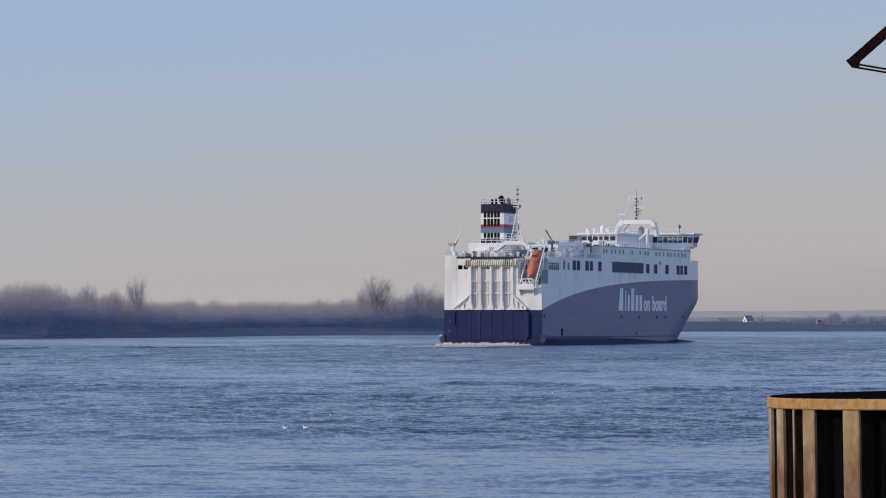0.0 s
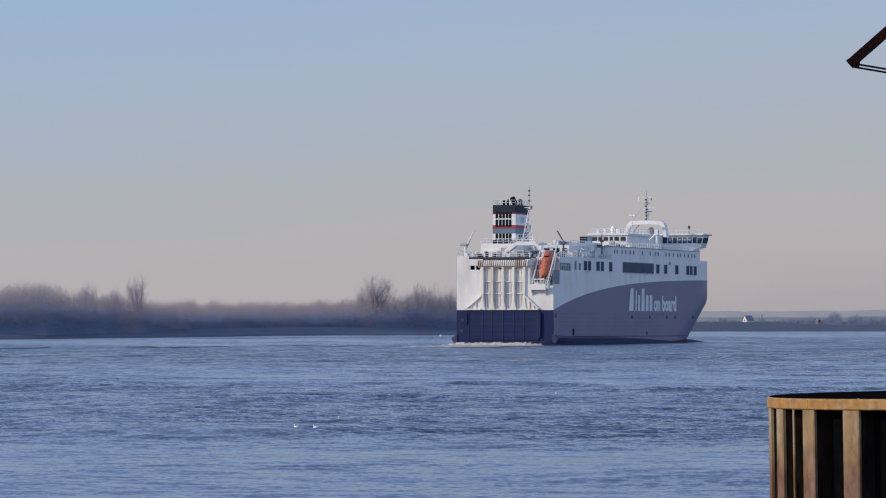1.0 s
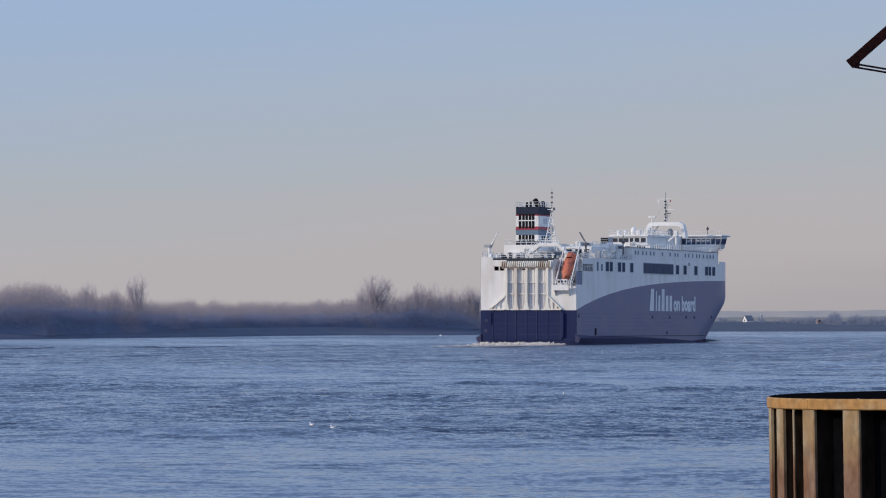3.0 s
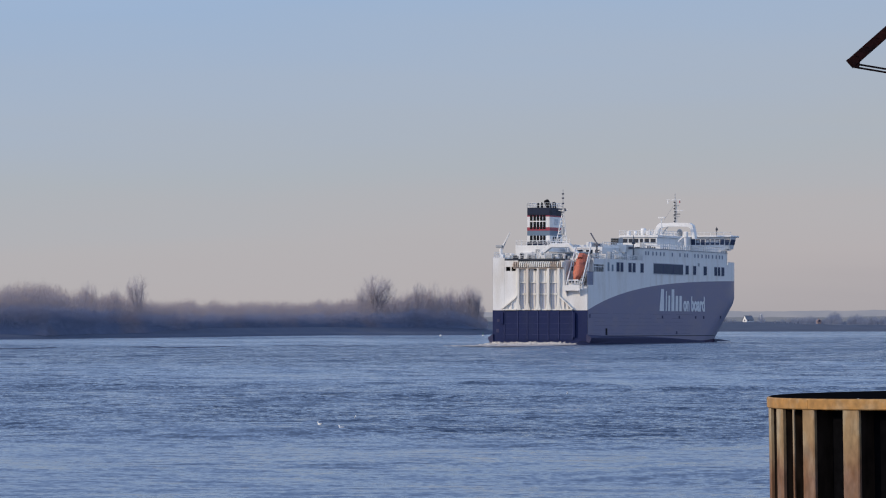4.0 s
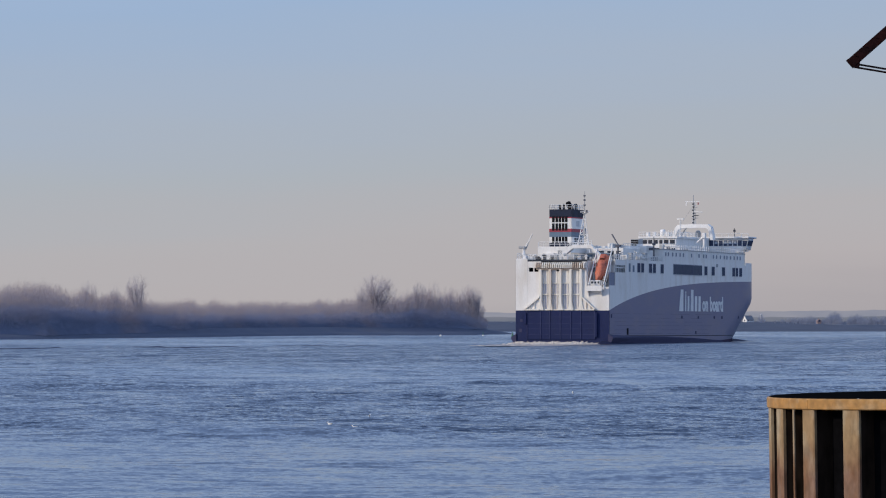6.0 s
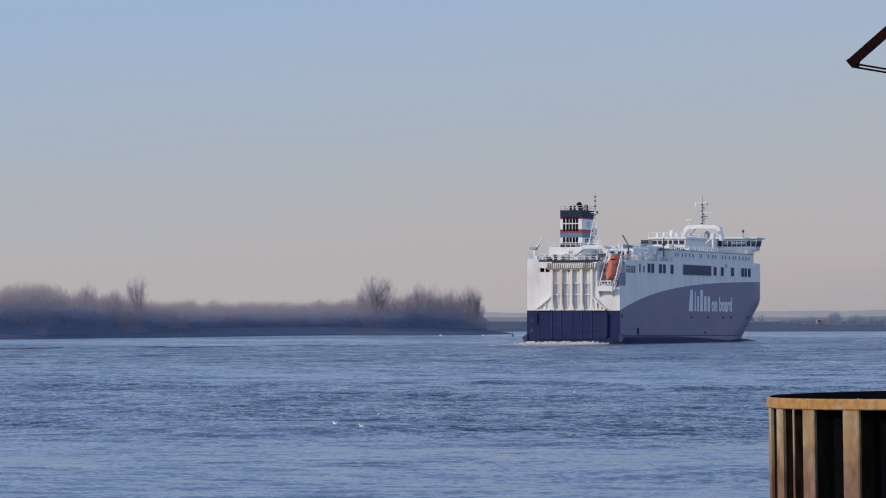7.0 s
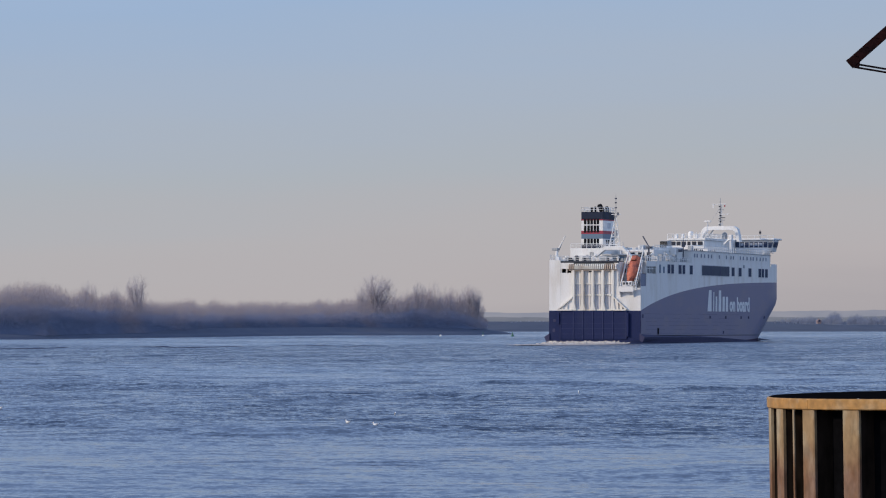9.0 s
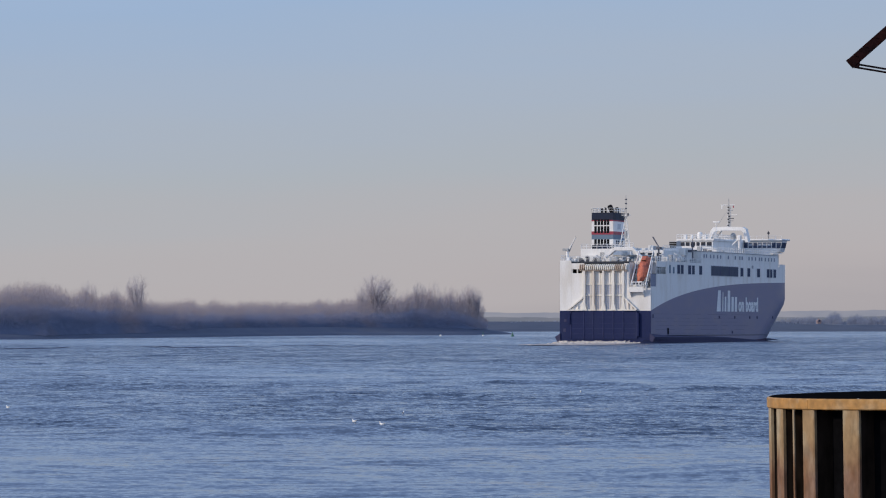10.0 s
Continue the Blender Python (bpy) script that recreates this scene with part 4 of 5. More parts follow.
    railing(ship, [(0.3, 10.1, 17.65), (3.2, 10.1, 17.65), (12, 10.1, 17.45), (38, 10.1, 17.45)])


def lifeboat(ship):
    # recess in the starboard corner
    part("recess_floor", Shape().box(0, 4.2, -B + 0.02, -5.3, 11.7, 11.95), DECK, ship)
    part("recess_wall", Shape().box(4.0, 4.2, -B + 0.05, -5.3, 11.9, 17.2), WHITE, ship)
    part("recess_wall", Shape().box(0.4, 11.1, -5.5, -5.3, 11.9, 17.2), WHITE, ship)
    # inner wall is black in place of the shade behind the posts
    part("recess_wall", Shape().box(4.2, 11.1, -8.4, -8.2, 14.6, 17.2), BLACK, ship)
    part("side_floor", Shape().box(4.0, 11.1, -B + 0.02, -8.3, 14.6, 14.8), DECK, ship)
    part("deck_edge", Shape().box(4.0, 11.15, -B - 0.01, -5.3, 16.3, 17.5), WHITE, ship)
    for i in range(7):
        x = 4.2 + i * 1.12
        part("opening_post", Shape().box(x, x + 0.14, -B, -B + 0.14, 14.8, 16.3), WHITE, ship)
    part("side_rail", Shape().box(4.0, 11.1, -B, -B + 0.1, 15.75, 15.9), WHITE, ship)
    # sheet added across the opening; its grey stands in for the shade inside
    part("side_shade_sheet", Shape().box(0.3, 4.0, -B + 0.1, -B + 0.2, 11.95, 14.7), RECESS_SHADE, ship, "grey sheet standing in for shade in the opening beside the boat")
    for x, z in ((5.2, 0.6), (6.8, 0.9), (9.3, 0.7)):
        part("side_locker", Shape().box(x, x + 0.9, -9.6, -8.8, 14.8, 14.8 + z + 0.8), GREY_GEAR, ship, bevel=0.05)
    # black plates on the wall stand in for shaded openings
    for y0, y1, z0, z1 in ((-6.9, -5.6, 14.9, 15.8), (-6.9, -5.6, 16.2, 16.8), (-8.6, -7.1, 12.5, 13.6)):
        part("recess_opening_shade", Shape().box(3.93, 4.0, y0, y1, z0, z1), BLACK, ship)
    # embarkation platform
    plat = part("boat_platform", Shape().box(-1.2, 0.4, -9.05, -5.72, 10.8, 11.2), WHITE, ship, "white launching platform")
    part("platform_side", Shape().box(-1.2, -1.1, -9.05, -5.72, 11.2, 11.95), WHITE, plat)
    part("platform_bracket", Shape().prism([(0, -6.0, 10.8), (-1.1, -6.0, 10.8), (0, -6.0, 9.6)], (0, 0.15, 0)), WHITE, plat)
    part("platform_bracket", Shape().prism([(0, -8.9, 10.8), (-1.1, -8.9, 10.8), (0, -8.9, 9.6)], (0, 0.15, 0)), WHITE, plat)
    # the boat, its bow pointing down and aft
    a, b = Vector((0.2, -7.75, 13.0)), Vector((4.8, -8.05, 18.2))
    q = (b - a).to_track_quat("Z", "Y").to_matrix().to_4x4()
    L = (b - a).length
    m = Matrix.Translation(a) @ q
    prof = ((0.1, 0), (0.55, 0.25), (1.0, 0.9), (1.32, 1.8), (1.48, 2.8), (1.52, 3.8), (1.48, 4.7), (1.36, 5.6), (1.15, L - 0.2), (0.6, L))
    along = np.linspace(0, L, 26)
    hull = Shape().lathe([(0.83 * float(np.interp(q, [p[1] for p in prof], [p[0] for p in prof])), q) for q in along], n=30, m=m)
    # slack canvas cover: a crumpled skin
    hull.v = [tuple(Vector(v) + 0.14 * noise.noise_vector(Vector(v) * 1.1) + 0.17 * noise.noise_vector(Vector(v) * 2.3) + 0.09 * noise.noise_vector(Vector(v) * 5.0)) for v in hull.v]
    boat = part("lifeboat", hull, ORANGE, ship, "orange free-fall lifeboat under a crumpled cover", smooth=True)
    part("boat_cockpit", Shape().box(-0.6, 0.6, 0.85, 1.5, 5.0, 6.3, m), ORANGE, boat, bevel=0.15)
    part("boat_window", Shape().box(-0.45, 0.45, 1.0, 1.4, 4.93, 5.02, m), BLACK, boat)
    # launching frame
    for y in (-6.35, -9.6):
        part("davit_leg", Shape().prism([(-1.5, y, 12.2), (-1.15, y, 12.0), (4.5, y - 0.1, 19.6), (4.15, y - 0.1, 19.8)], (0, 0.2, 0)), WHITE, ship, "white launching davit leg", bevel=0.04)
        part("davit_strut", Shape().rod((3.6, y + 0.1, 17.4), (2.8, y + 0.1, 14.0), 0.14), WHITE, ship)
        part("davit_foot", Shape().rod((-1.0, y + 0.15, 12.2), (-0.8, y + 0.15, 11.1), 0.16), WHITE, ship)
    part("davit_head", Shape().rod((4.4, -5.9, 19.6), (4.4, -9.5, 19.6), 0.15), WHITE, ship)
    for y in (-9.55, -8.75):
        part("ladder_side", Shape().rod((-1.0, y, 11.2), (3.9, y - 0.1, 17.6), 0.06, n=4), WHITE, ship)
    for i in range(11):
        k = (i + 0.5) / 11
        part("ladder_rung", Shape().rod((-1.0 + 4.9 * k, -9.55, 11.2 + 6.4 * k), (-1.0 + 4.9 * k, -8.75, 11.2 + 6.4 * k), 0.045, n=4), WHITE, ship)
    cabin = part("boat_cabin", Shape().box(0.1, 1.6, -8.3, -6.2, 11.95, 13.1), WHITE, ship, "small white launching cabin", bevel=0.05)
    for y in (-7.9, -7.2, -6.55):
        part("pane", Shape().box(0.05, 0.14, y - 0.22, y + 0.22, 12.3, 12.85), DARK, cabin, "dark window glass")
    railing(ship, [(-1.15, -9.0, 11.95), (-1.15, -5.75, 11.95)], 0.9, 0.8, 2, 0.035)
    for i in range(5):
        part("ladder_rung", Shape().rod((3.95, -9.5 + 0, 12.4 + i * 0.5), (3.95, -8.7, 12.4 + i * 0.5), 0.05, n=4), WHITE, ship)


def funnel(ship):
    x0, x1, y0, y1 = 18, 26.5, 3.9, 8.9
    f = part("funnel", Shape().box(x0 + 0.05, x1 - 0.05, y0 + 0.05, y1 - 0.05, 20.4, 28.45), FUNNEL_DARK, ship, "banded navy, red and white funnel")
    for z0, z1, mat, e in ((21.3, 22.6, WHITE, 0), (22.6, 23.65, FUNNEL_BLUE, 0), (23.65, 24.35, RED, 0.03), (24.35, 26.6, WHITE, 0), (26.6, 26.85, RED, 0.03),
                           (26.85, 28.5, FUNNEL_DARK, 0), (20.4, 21.3, FUNNEL_DARK, 0)):
        part("funnel_band", Shape().box(x0 - e, x1 + e, y0 - e, y1 + e, z0, z1), mat, f, bevel=0.02)
    cols = ((8.27, 7.72), (7.5, 6.95), (6.78, 6.24), (6.04, 5.5), (5.35, 4.82))
    for a, b in cols:
        for z0, z1 in ((25.75, 27.0), (23.95, 25.5), (21.35, 22.6)):
            part("louvre", Shape().box(x0 - 0.06, x0 + 0.1, b, a, z0, z1), BLACK, f, "black funnel louvre")
    for i in range(4):
        part("side_louvre", Shape().box(20 + i * 1.4, 20.9 + i * 1.4, y0 - 0.05, y0 + 0.05, 21.5, 22.4), DARK, f)
    part("emblem", Shape().box(21.2, 23.4, y0 - 0.06, y0 + 0.02, 24.9, 26.1), WINDOW_FRAME, f, "pale blue square emblem")
    for foot, head, r in (((20.5, 7.3, 28.4), (20.5, 7.3, 29.5), 0.24), ((20.5, 6.5, 28.4), (20.5, 6.5, 29.6), 0.28), ((21.5, 4.95, 28.3), (21.2, 5.75, 30.0), 0.58), ((22.6, 4.3, 28.3), (22.5, 4.5, 29.6), 0.42)):
        foot, head = Vector(foot), Vector(head)
        up = (head - foot).normalized()
        s = Shape().rod(foot, head, r, n=12).rod(head, head + up * r * 0.45, r, r * 0.55, 12)
        part("exhaust_pipe", s, BLACK, f, "sooty exhaust pipe")
    railing(f, [(x0, y1, 28.5), (x0, y0, 28.5), (x1, y0, 28.5), (x1, y1, 28.5), (x0, y1, 28.5)], 1.0, 1.0, 2, 0.04)
    # casing and houses round it
    part("funnel_casing", Shape().box(12.4, 28, 2.2, 9.6, 17.45, 20.42), WHITE, ship, bevel=0.06)
    part("casing_door", Shape().box(12.3, 12.42, 4.2, 5.1, 17.6, 19.6), GREY_GEAR, ship)
    part("casing_box", Shape().box(11.2, 12.4, 5.6, 7.6, 17.45, 19.0), WHITE, ship, bevel=0.05)
    railing(ship, [(12.5, 9.5, 20.42), (12.5, 2.3, 20.42), (18, 2.3, 20.42)], 1.0, 1.2, 2, 0.05)
    # mast beside the funnel
    c = Vector((18, 0.95, 0))
    mast = part("signal_mast", Shape().rod(c + Vector((0, 0, 26.5)), c + Vector((0, 0, 32.3)), 0.10, 0.05), GREY_GEAR, ship, "pale grey lattice signal mast")
    feet = [(17.2, 2.55, 19.0), (17.2, -0.45, 19.0), (20.2, 0.95, 17.4)]
    for p in feet:
        part("mast_leg", Shape().rod(p, c + Vector((0, 0, 28.0)), 0.12, 0.08), WHITE, mast)
    for k in (0.25, 0.45, 0.65, 0.82):
        ps = [Vector(p).lerp(c + Vector((0, 0, 28)), k) for p in feet]
        part("mast_brace", Shape().line([ps[0], ps[1], ps[2], ps[0]], 0.07, 4), WHITE, mast)
    for k in (0.25, 0.45, 0.65):
        ps = [Vector(p).lerp(c + Vector((0, 0, 28)), k) for p in feet]
        qs = [Vector(p).lerp(c + Vector((0, 0, 28)), k + 0.19) for p in feet]
        part("mast_brace", Shape().line([ps[0], qs[1]], 0.06, 4).line([ps[1], qs[2]], 0.06, 4), WHITE, mast)
    part("mast_platform", Shape().lathe(((0.5, 27.5), (0.55, 27.6)), c, 8), GREY_GEAR, mast)
    part("mast_lamp", Shape().box(17.7, 18.1, 0.3, 0.6, 27.7, 28.3), CRANE_GREY, mast)
    part("mast_yard", Shape().rod(c + Vector((0, 1.0, 27.9)), c + Vector((0, -1.1, 27.9)), 0.09), WHITE, mast)
    part("mast_lamp", Shape().box(17.5, 18.1, 0.7, 1.2, 22.8, 24.4), GREY_GEAR, mast)
    for z in (29.2, 30.3, 31.2):
        part("mast_lamp", Shape().box(17.8, 18.15, 0.75, 1.15, z, z + 0.3), CRANE_GREY, mast)


def aft_deck(ship):
    # arched gantry over the stern deck
    x = 9.6
    outer = [(3.95, 18.3), (1.0, 20.75), (-3.2, 20.75), (-5.2, 18.7), (-5.2, 17.9), (-3.1, 19.9), (0.8, 19.9), (3.95, 17.5)]
    part("gantry", Shape().prism([(x, y, z) for y, z in outer], (1.1, 0, 0)), WHITE, ship, "white arched deck gantry", bevel=0.08)
    part("gantry_leg", Shape().box(x, x + 1.1, 3.5, 4.3, 17.45, 18.5), WHITE, ship)
    part("gantry_leg", Shape().box(x, x + 1.1, -5.3, -4.6, 17.2, 18.7), WHITE, ship)
    railing(ship, [(x + 0.5, 3.9, 18.3), (x + 0.5, 1.0, 20.75), (x + 0.5, -3.2, 20.75)], 0.9, 1.0, 2, 0.04)
    part("winch_house", Shape().box(12.4, 18, -4.6, 1.8, 17.45, 18.9), GREY_GEAR, ship, bevel=0.08)
    part("winch_house_roof", Shape().box(12.2, 18.3, -4.8, 2.0, 18.9, 19.05), WHITE, ship)
    for y0, y1 in ((0.6, 1.5), (-2.6, 0.0), (-4.4, -3.2)):
        part("house_window", Shape().box(12.3, 12.42, y0, y1, 17.9, 18.6), FUNNEL_BLUE, ship)
    for (vx, vy, h) in ((5.5, 5.9, 1.35), (6.4, 5.4, 1.1), (7.2, 8.6, 1.3), (7.5, 2.2, 1.6), (6.3, -1.6, 0.9), (5.2, -3.6, 1.0)):
        s = Shape().lathe(((0.24, 17.4), (0.24, 17.4 + h * 0.7), (0.42, 17.4 + h * 0.72), (0.42, 17.4 + h * 0.92), (0.2, 17.4 + h)), (vx, vy, 0), 8)
        part("deck_vent", s, DARK if vy > 5 and vy < 6 else WHITE, ship, "mushroom deck vent")
    for y in (3.2, -0.4):
        w = part("mooring_winch", Shape().rod((4.2, y - 0.8, 18.1), (4.2, y + 0.8, 18.1), 0.5, n=10), GREY_GEAR, ship)
        part("winch_base", Shape().box(3.7, 4.7, y - 0.9, y + 0.9, 17.45, 17.8), GREY_GEAR, w)
    rng = np.random.default_rng(17)
    for i in range(26):
        vx, vy = rng.uniform(1.5, 11.5), rng.uniform(-4.6, 9.2)
        h = rng.uniform(0.4, 1.3)
        if rng.random() < 0.5:
            part("deck_locker", Shape().box(vx, vx + rng.uniform(0.4, 1.1), vy, vy + rng.uniform(0.4, 1.2), 17.45, 17.45 + h), (WHITE, GREY_GEAR, DARK)[int(rng.integers(0, 3))], ship, bevel=0.04)
        else:
            part("bollard", Shape().rod((vx, vy, 17.4), (vx, vy, 17.45 + h * 0.8), 0.16, n=8), (WHITE, DARK)[int(rng.integers(0, 2))], ship)
    for i in range(14):
        vx, vy = rng.uniform(18, 37), rng.uniform(-9.3, -7.2)
        h = rng.uniform(0.8, 2.4)
        part("deck_pipe", Shape().rod((vx, vy, 17.4), (vx, vy, 17.45 + h), 0.11, n=6).rod((vx, vy, 17.4 + h), (vx - 0.5, vy + 0.3, 17.5 + h), 0.14, n=6), WHITE, ship, "white vent pipe")
    for i in range(9):
        vx, vy = rng.uniform(22, 38), rng.uniform(-6.5, 4.5)
        part("roof_vent", Shape().box(vx, vx + rng.uniform(0.5, 1.4), vy, vy + rng.uniform(0.5, 1.4), 20.15, 20.5 + rng.uniform(0.3, 1.0)), (WHITE, GREY_GEAR)[i % 2], ship, bevel=0.05)
    # port crane
    c = part("deck_crane", Shape().rod((4, 9.9, 17.6), (4, 9.9, 20.0), 0.35, 0.3, 8), WHITE, ship, "small white stern deck crane")
    part("crane_head", Shape().box(3.5, 4.5, 9.5, 10.9, 19.8, 20.35), GREY_GEAR, c, bevel=0.08)
    part("crane_jib", Shape().prism([(3.8, 9.6, 20.3), (3.8, 9.3, 20.2), (3.8, 7.85, 22.9), (3.8, 8.05, 23.0)], (0.3, 0, 0)), WHITE, c)
    part("crane_ram", Shape().rod((4, 9.5, 19.5), (4, 8.8, 21.2), 0.08), GREY_GEAR, c)
    part("crane_base", Shape().box(3.3, 4.7, 9.2, 10.2, 17.6, 18.4), WHITE, c)
    # starboard crane, folded
    c = part("deck_crane", Shape().rod((14, -7.8, 17.4), (14, -7.8, 20.8), 0.2, n=8), CRANE_GREY, ship, "small dark deck crane")
    part("crane_head", Shape().box(13.4, 14.6, -8.3, -7.3, 20.3, 20.75), CRANE_GREY, c)
    part("crane_jib", Shape().prism([(13.9, -7.9, 20.8), (13.9, -7.4, 21.2), (13.9, -6.3, 23.0), (13.9, -6.6, 23.0)], (0.25, 0, 0)), CRANE_GREY, c)
    # starboard side deck: lockers, tanks and rails
    railing(ship, [(4.2, -10.15, 17.5), (11.2, -10.15, 17.5), (38.6, -10.15, 17.45)])
    part("deck_house", Shape().box(21, 33, -6.8, 1.5, 17.45, 20.2), WHITE, ship, bevel=0.06)
    part("deck_house", Shape().box(33, 38.7, -8.2, 5, 17.45, 20.9), WHITE, ship, bevel=0.06)
    for i, (x0, w, h) in enumerate(((15.5, 1.6, 1.2), (18.6, 1.2, 1.7), (24.0, 2.2, 1.3), (28.4, 1.5, 1.8), (31.2, 1.2, 1.1))):
        part("deck_locker", Shape().box(x0, x0 + w, -9.4, -8.5, 17.45, 17.45 + h), GREY_GEAR if i % 2 else WHITE, ship, bevel=0.06)
    for y0, y1 in ((-6.3, -5.2), (-4.6, -3.2), (-2.4, -1.2)):
        part("house_window", Shape().box(20.94, 21.02, y0, y1, 18.6, 19.6), DARK, ship)
    railing(ship, [(21.1, -6.7, 20.2), (33, -6.7, 20.2)], 1.0, 1.2, 2)
    part("tank", Shape().rod((16, -6.2, 18.2), (19.6, -6.2, 18.2), 0.55, n=10), GREY_GEAR, ship)
    part("liferaft", Shape().rod((22.5, -9.4, 18.1), (24.0, -9.4, 18.1), 0.35, n=10), WHITE, ship, "white liferaft canister")
    part("liferaft", Shape().rod((25.6, -9.4, 18.1), (27.1, -9.4, 18.1), 0.35, n=10), WHITE, ship, "white liferaft canister")
    # dark post with its platform
    p = part("light_post", Shape().rod((34, -9.6, 17.4), (34, -9.6, 22.9), 0.2, 0.07, 6), CRANE_GREY, ship, "dark grey light post")
    part("post_lamp", Shape().box(33.5, 34.4, -9.3, -8.6, 19.9, 20.5), CRANE_GREY, p)
    part("post_base", Shape().box(33.2, 35.0, -10.1, -9.0, 17.45, 18.4), GREY_GEAR, p)
    part("post_head", Shape().box(33.7, 34.3, -9.9, -9.3, 21.0, 21.5), CRANE_GREY, p)


def forward(ship):
    part("accommodation", Shape().box(38.7, 103.6, -B + 0.12, B - 0.12, 17.45, 20.2), WHITE, ship, "white accommodation tier")
    part("accommodation_deck", Shape().box(38.5, 104, -B, B, 20.2, 20.32), GREY_GEAR, ship)
    for x in (40.7, 42.6, 45.9, 48.5, 51.5, 54.0, 60.3, 66.1, 69.8, 71.8, 77.6, 80.1, 83.2, 86.4, 88.5, 91.6, 94.5, 97.1, 99.5):
        side_window(ship, x - 0.32, x + 0.32, 18.85, 19.55, -B + 0.12, "cabin_window")
    for x0, x1 in ((19.6, 21.5), (22.3, 24.2), (27.9, 30.0), (30.9, 32.8), (36.5, 38.6), (70.0, 72.2), (75.8, 78.0), (84.1, 86.4), (92.6, 94.7), (95.4, 97.2), (98.3, 100.5)):
        side_window(ship, x0, x1, 15.0, 16.9, -B)
    w = part("long_window", Shape().box(45.8, 68.1, -B - 0.08, -B + 0.05, 14.75, 17.2), WINDOW_FRAME, ship, "long dark side opening")
    part("pane", Shape().box(46.0, 67.9, -B - 0.11, -B - 0.02, 14.9, 17.05), LOUVRE, w)
    for i in range(5):
        z = 15.2 + i * 0.38
        part("louvre_bar", Shape().box(46, 67.9, -B - 0.15, -B - 0.1, z, z + 0.1), LOUVRE, w)
    for x in (53.0, 60.5):
        part("mullion", Shape().box(x - 0.12, x + 0.12, -B - 0.17, -B - 0.1, 14.9, 17.05), SEAM, w)
    part("fire_box", Shape().box(79.6, 80.6, -B - 0.15, -B, 16.9, 17.6), GREY_GEAR, ship)
    part("side_vent", Shape().box(13.6, 14.6, -B - 0.08, -B + 0.02, 15.0, 16.8), FUNNEL_BLUE, ship)
    part("side_vent", Shape().box(16.4, 17.4, -B - 0.08, -B + 0.02, 15.0, 16.4), FUNNEL_BLUE, ship)
    # pilot door, scuppers and plate seams on the grey side
    part("pilot_door", Shape().box(12.2, 13.3, -B - 0.05, -B + 0.05, 1.65, 3.05), BLACK, ship)
    part("side_mark", Shape().box(1.2, 1.9, -B - 0.05, -B + 0.05, 5.2, 6.0), LOW, ship)
    for x, z in ((52.6, 5.5), (65.3, 5.5), (77.9, 5.5), (84.2, 5.5), (98.1, 5.6), (63.3, 2.1)):
        yy = -half(x, z)
        part("scupper", Shape().box(x - 0.4, x + 0.4, yy - 0.06, yy + 0.1, z - 0.3, z + 0.3), LOW, ship)
    rng = np.random.default_rng(3)
    for z in (1.9, 2.7, 3.6, 4.4, 5.2, 6.1):
        x = 0.5 + 5 * rng.random()
        while x < 72:
            w_ = 4 + 14 * rng.random()
            part("plate_seam", Shape().box(x, min(x + w_, 76), -B - 0.02, -B + 0.02, z - 0.022, z + 0.022), SEAM, ship)
            x += w_ + 1 + 6 * rng.random()
    railing(ship, [(38.8, -B + 0.25, 20.32), (103.5, -B + 0.25, 20.32)], 1.15, 1.6, 2, 0.06)
    # houses on the accommodation deck
    h = part("deck_house", Shape().box(70, 86, -3.8, 4.75, 20.3, 23.3), WHITE, ship, "white house with dark openings", bevel=0.06)
    part("house_roof", Shape().box(69.6, 86.3, -4.1, 5.0, 23.3, 23.72), WHITE, h)
    for y0, y1 in ((4.2, 3.1), (2.8, 1.9), (1.6, 0.6), (0.2, -0.5), (-0.9, -1.9), (-2.3, -3.4)):
        part("house_opening", Shape().box(69.9, 70.05, y1, y0, 22.1, 22.95), DARK, h)
    v = part("vent_box", Shape().box(60, 63, 1.9, 3.85, 20.3, 22.95), GREY_GEAR, ship, bevel=0.05)
    part("vent_grille", Shape().box(59.9, 60.05, 2.05, 3.7, 21.3, 22.8), BLACK, v)
    for i in range(3):
        part("vent_slat", Shape().box(59.85, 59.95, 2.05, 3.7, 21.6 + i * 0.4, 21.68 + i * 0.4), GREY_GEAR, v)
    part("deck_house", Shape().box(90, 103.5, -1.6, 5.2, 20.3, 24.05), WHITE, ship, bevel=0.15)
    for y in (3.6, 1.6, -0.4):
        part("house_window", Shape().box(89.93, 90.02, y - 0.5, y + 0.5, 22.4, 23.3), FUNNEL_BLUE, ship)
    part("radome", Shape().lathe(((0.4, 23.6), (0.6, 23.8), (0.66, 24.5), (0.62, 25.0), (0.35, 25.35)), (72, 0, 0), 12), WHITE, ship, "white satellite dome", smooth=True)
    part("radome", Shape().lathe(((0.25, 23.6), (0.4, 24.2), (0.3, 24.7)), (72, 1.9, 0), 10), WHITE, ship, "white satellite dome", smooth=True)
    for y in (-1.2, -1.9, -2.6, -3.3):
        part("aerial", Shape().rod((72.5, y, 23.7), (72.5, y, 25.2), 0.05, n=4), WHITE, ship)
    railing(ship, [(69.8, 4.9, 23.72), (69.8, -4.0, 23.72), (86, -4.0, 23.72)], 1.0, 1.1, 2, 0.05)
    rng = np.random.default_rng(29)
    for i in range(16):
        vx, vy = rng.uniform(71, 85), rng.uniform(-3.6, 4.4)
        hh = rng.uniform(0.3, 1.1)
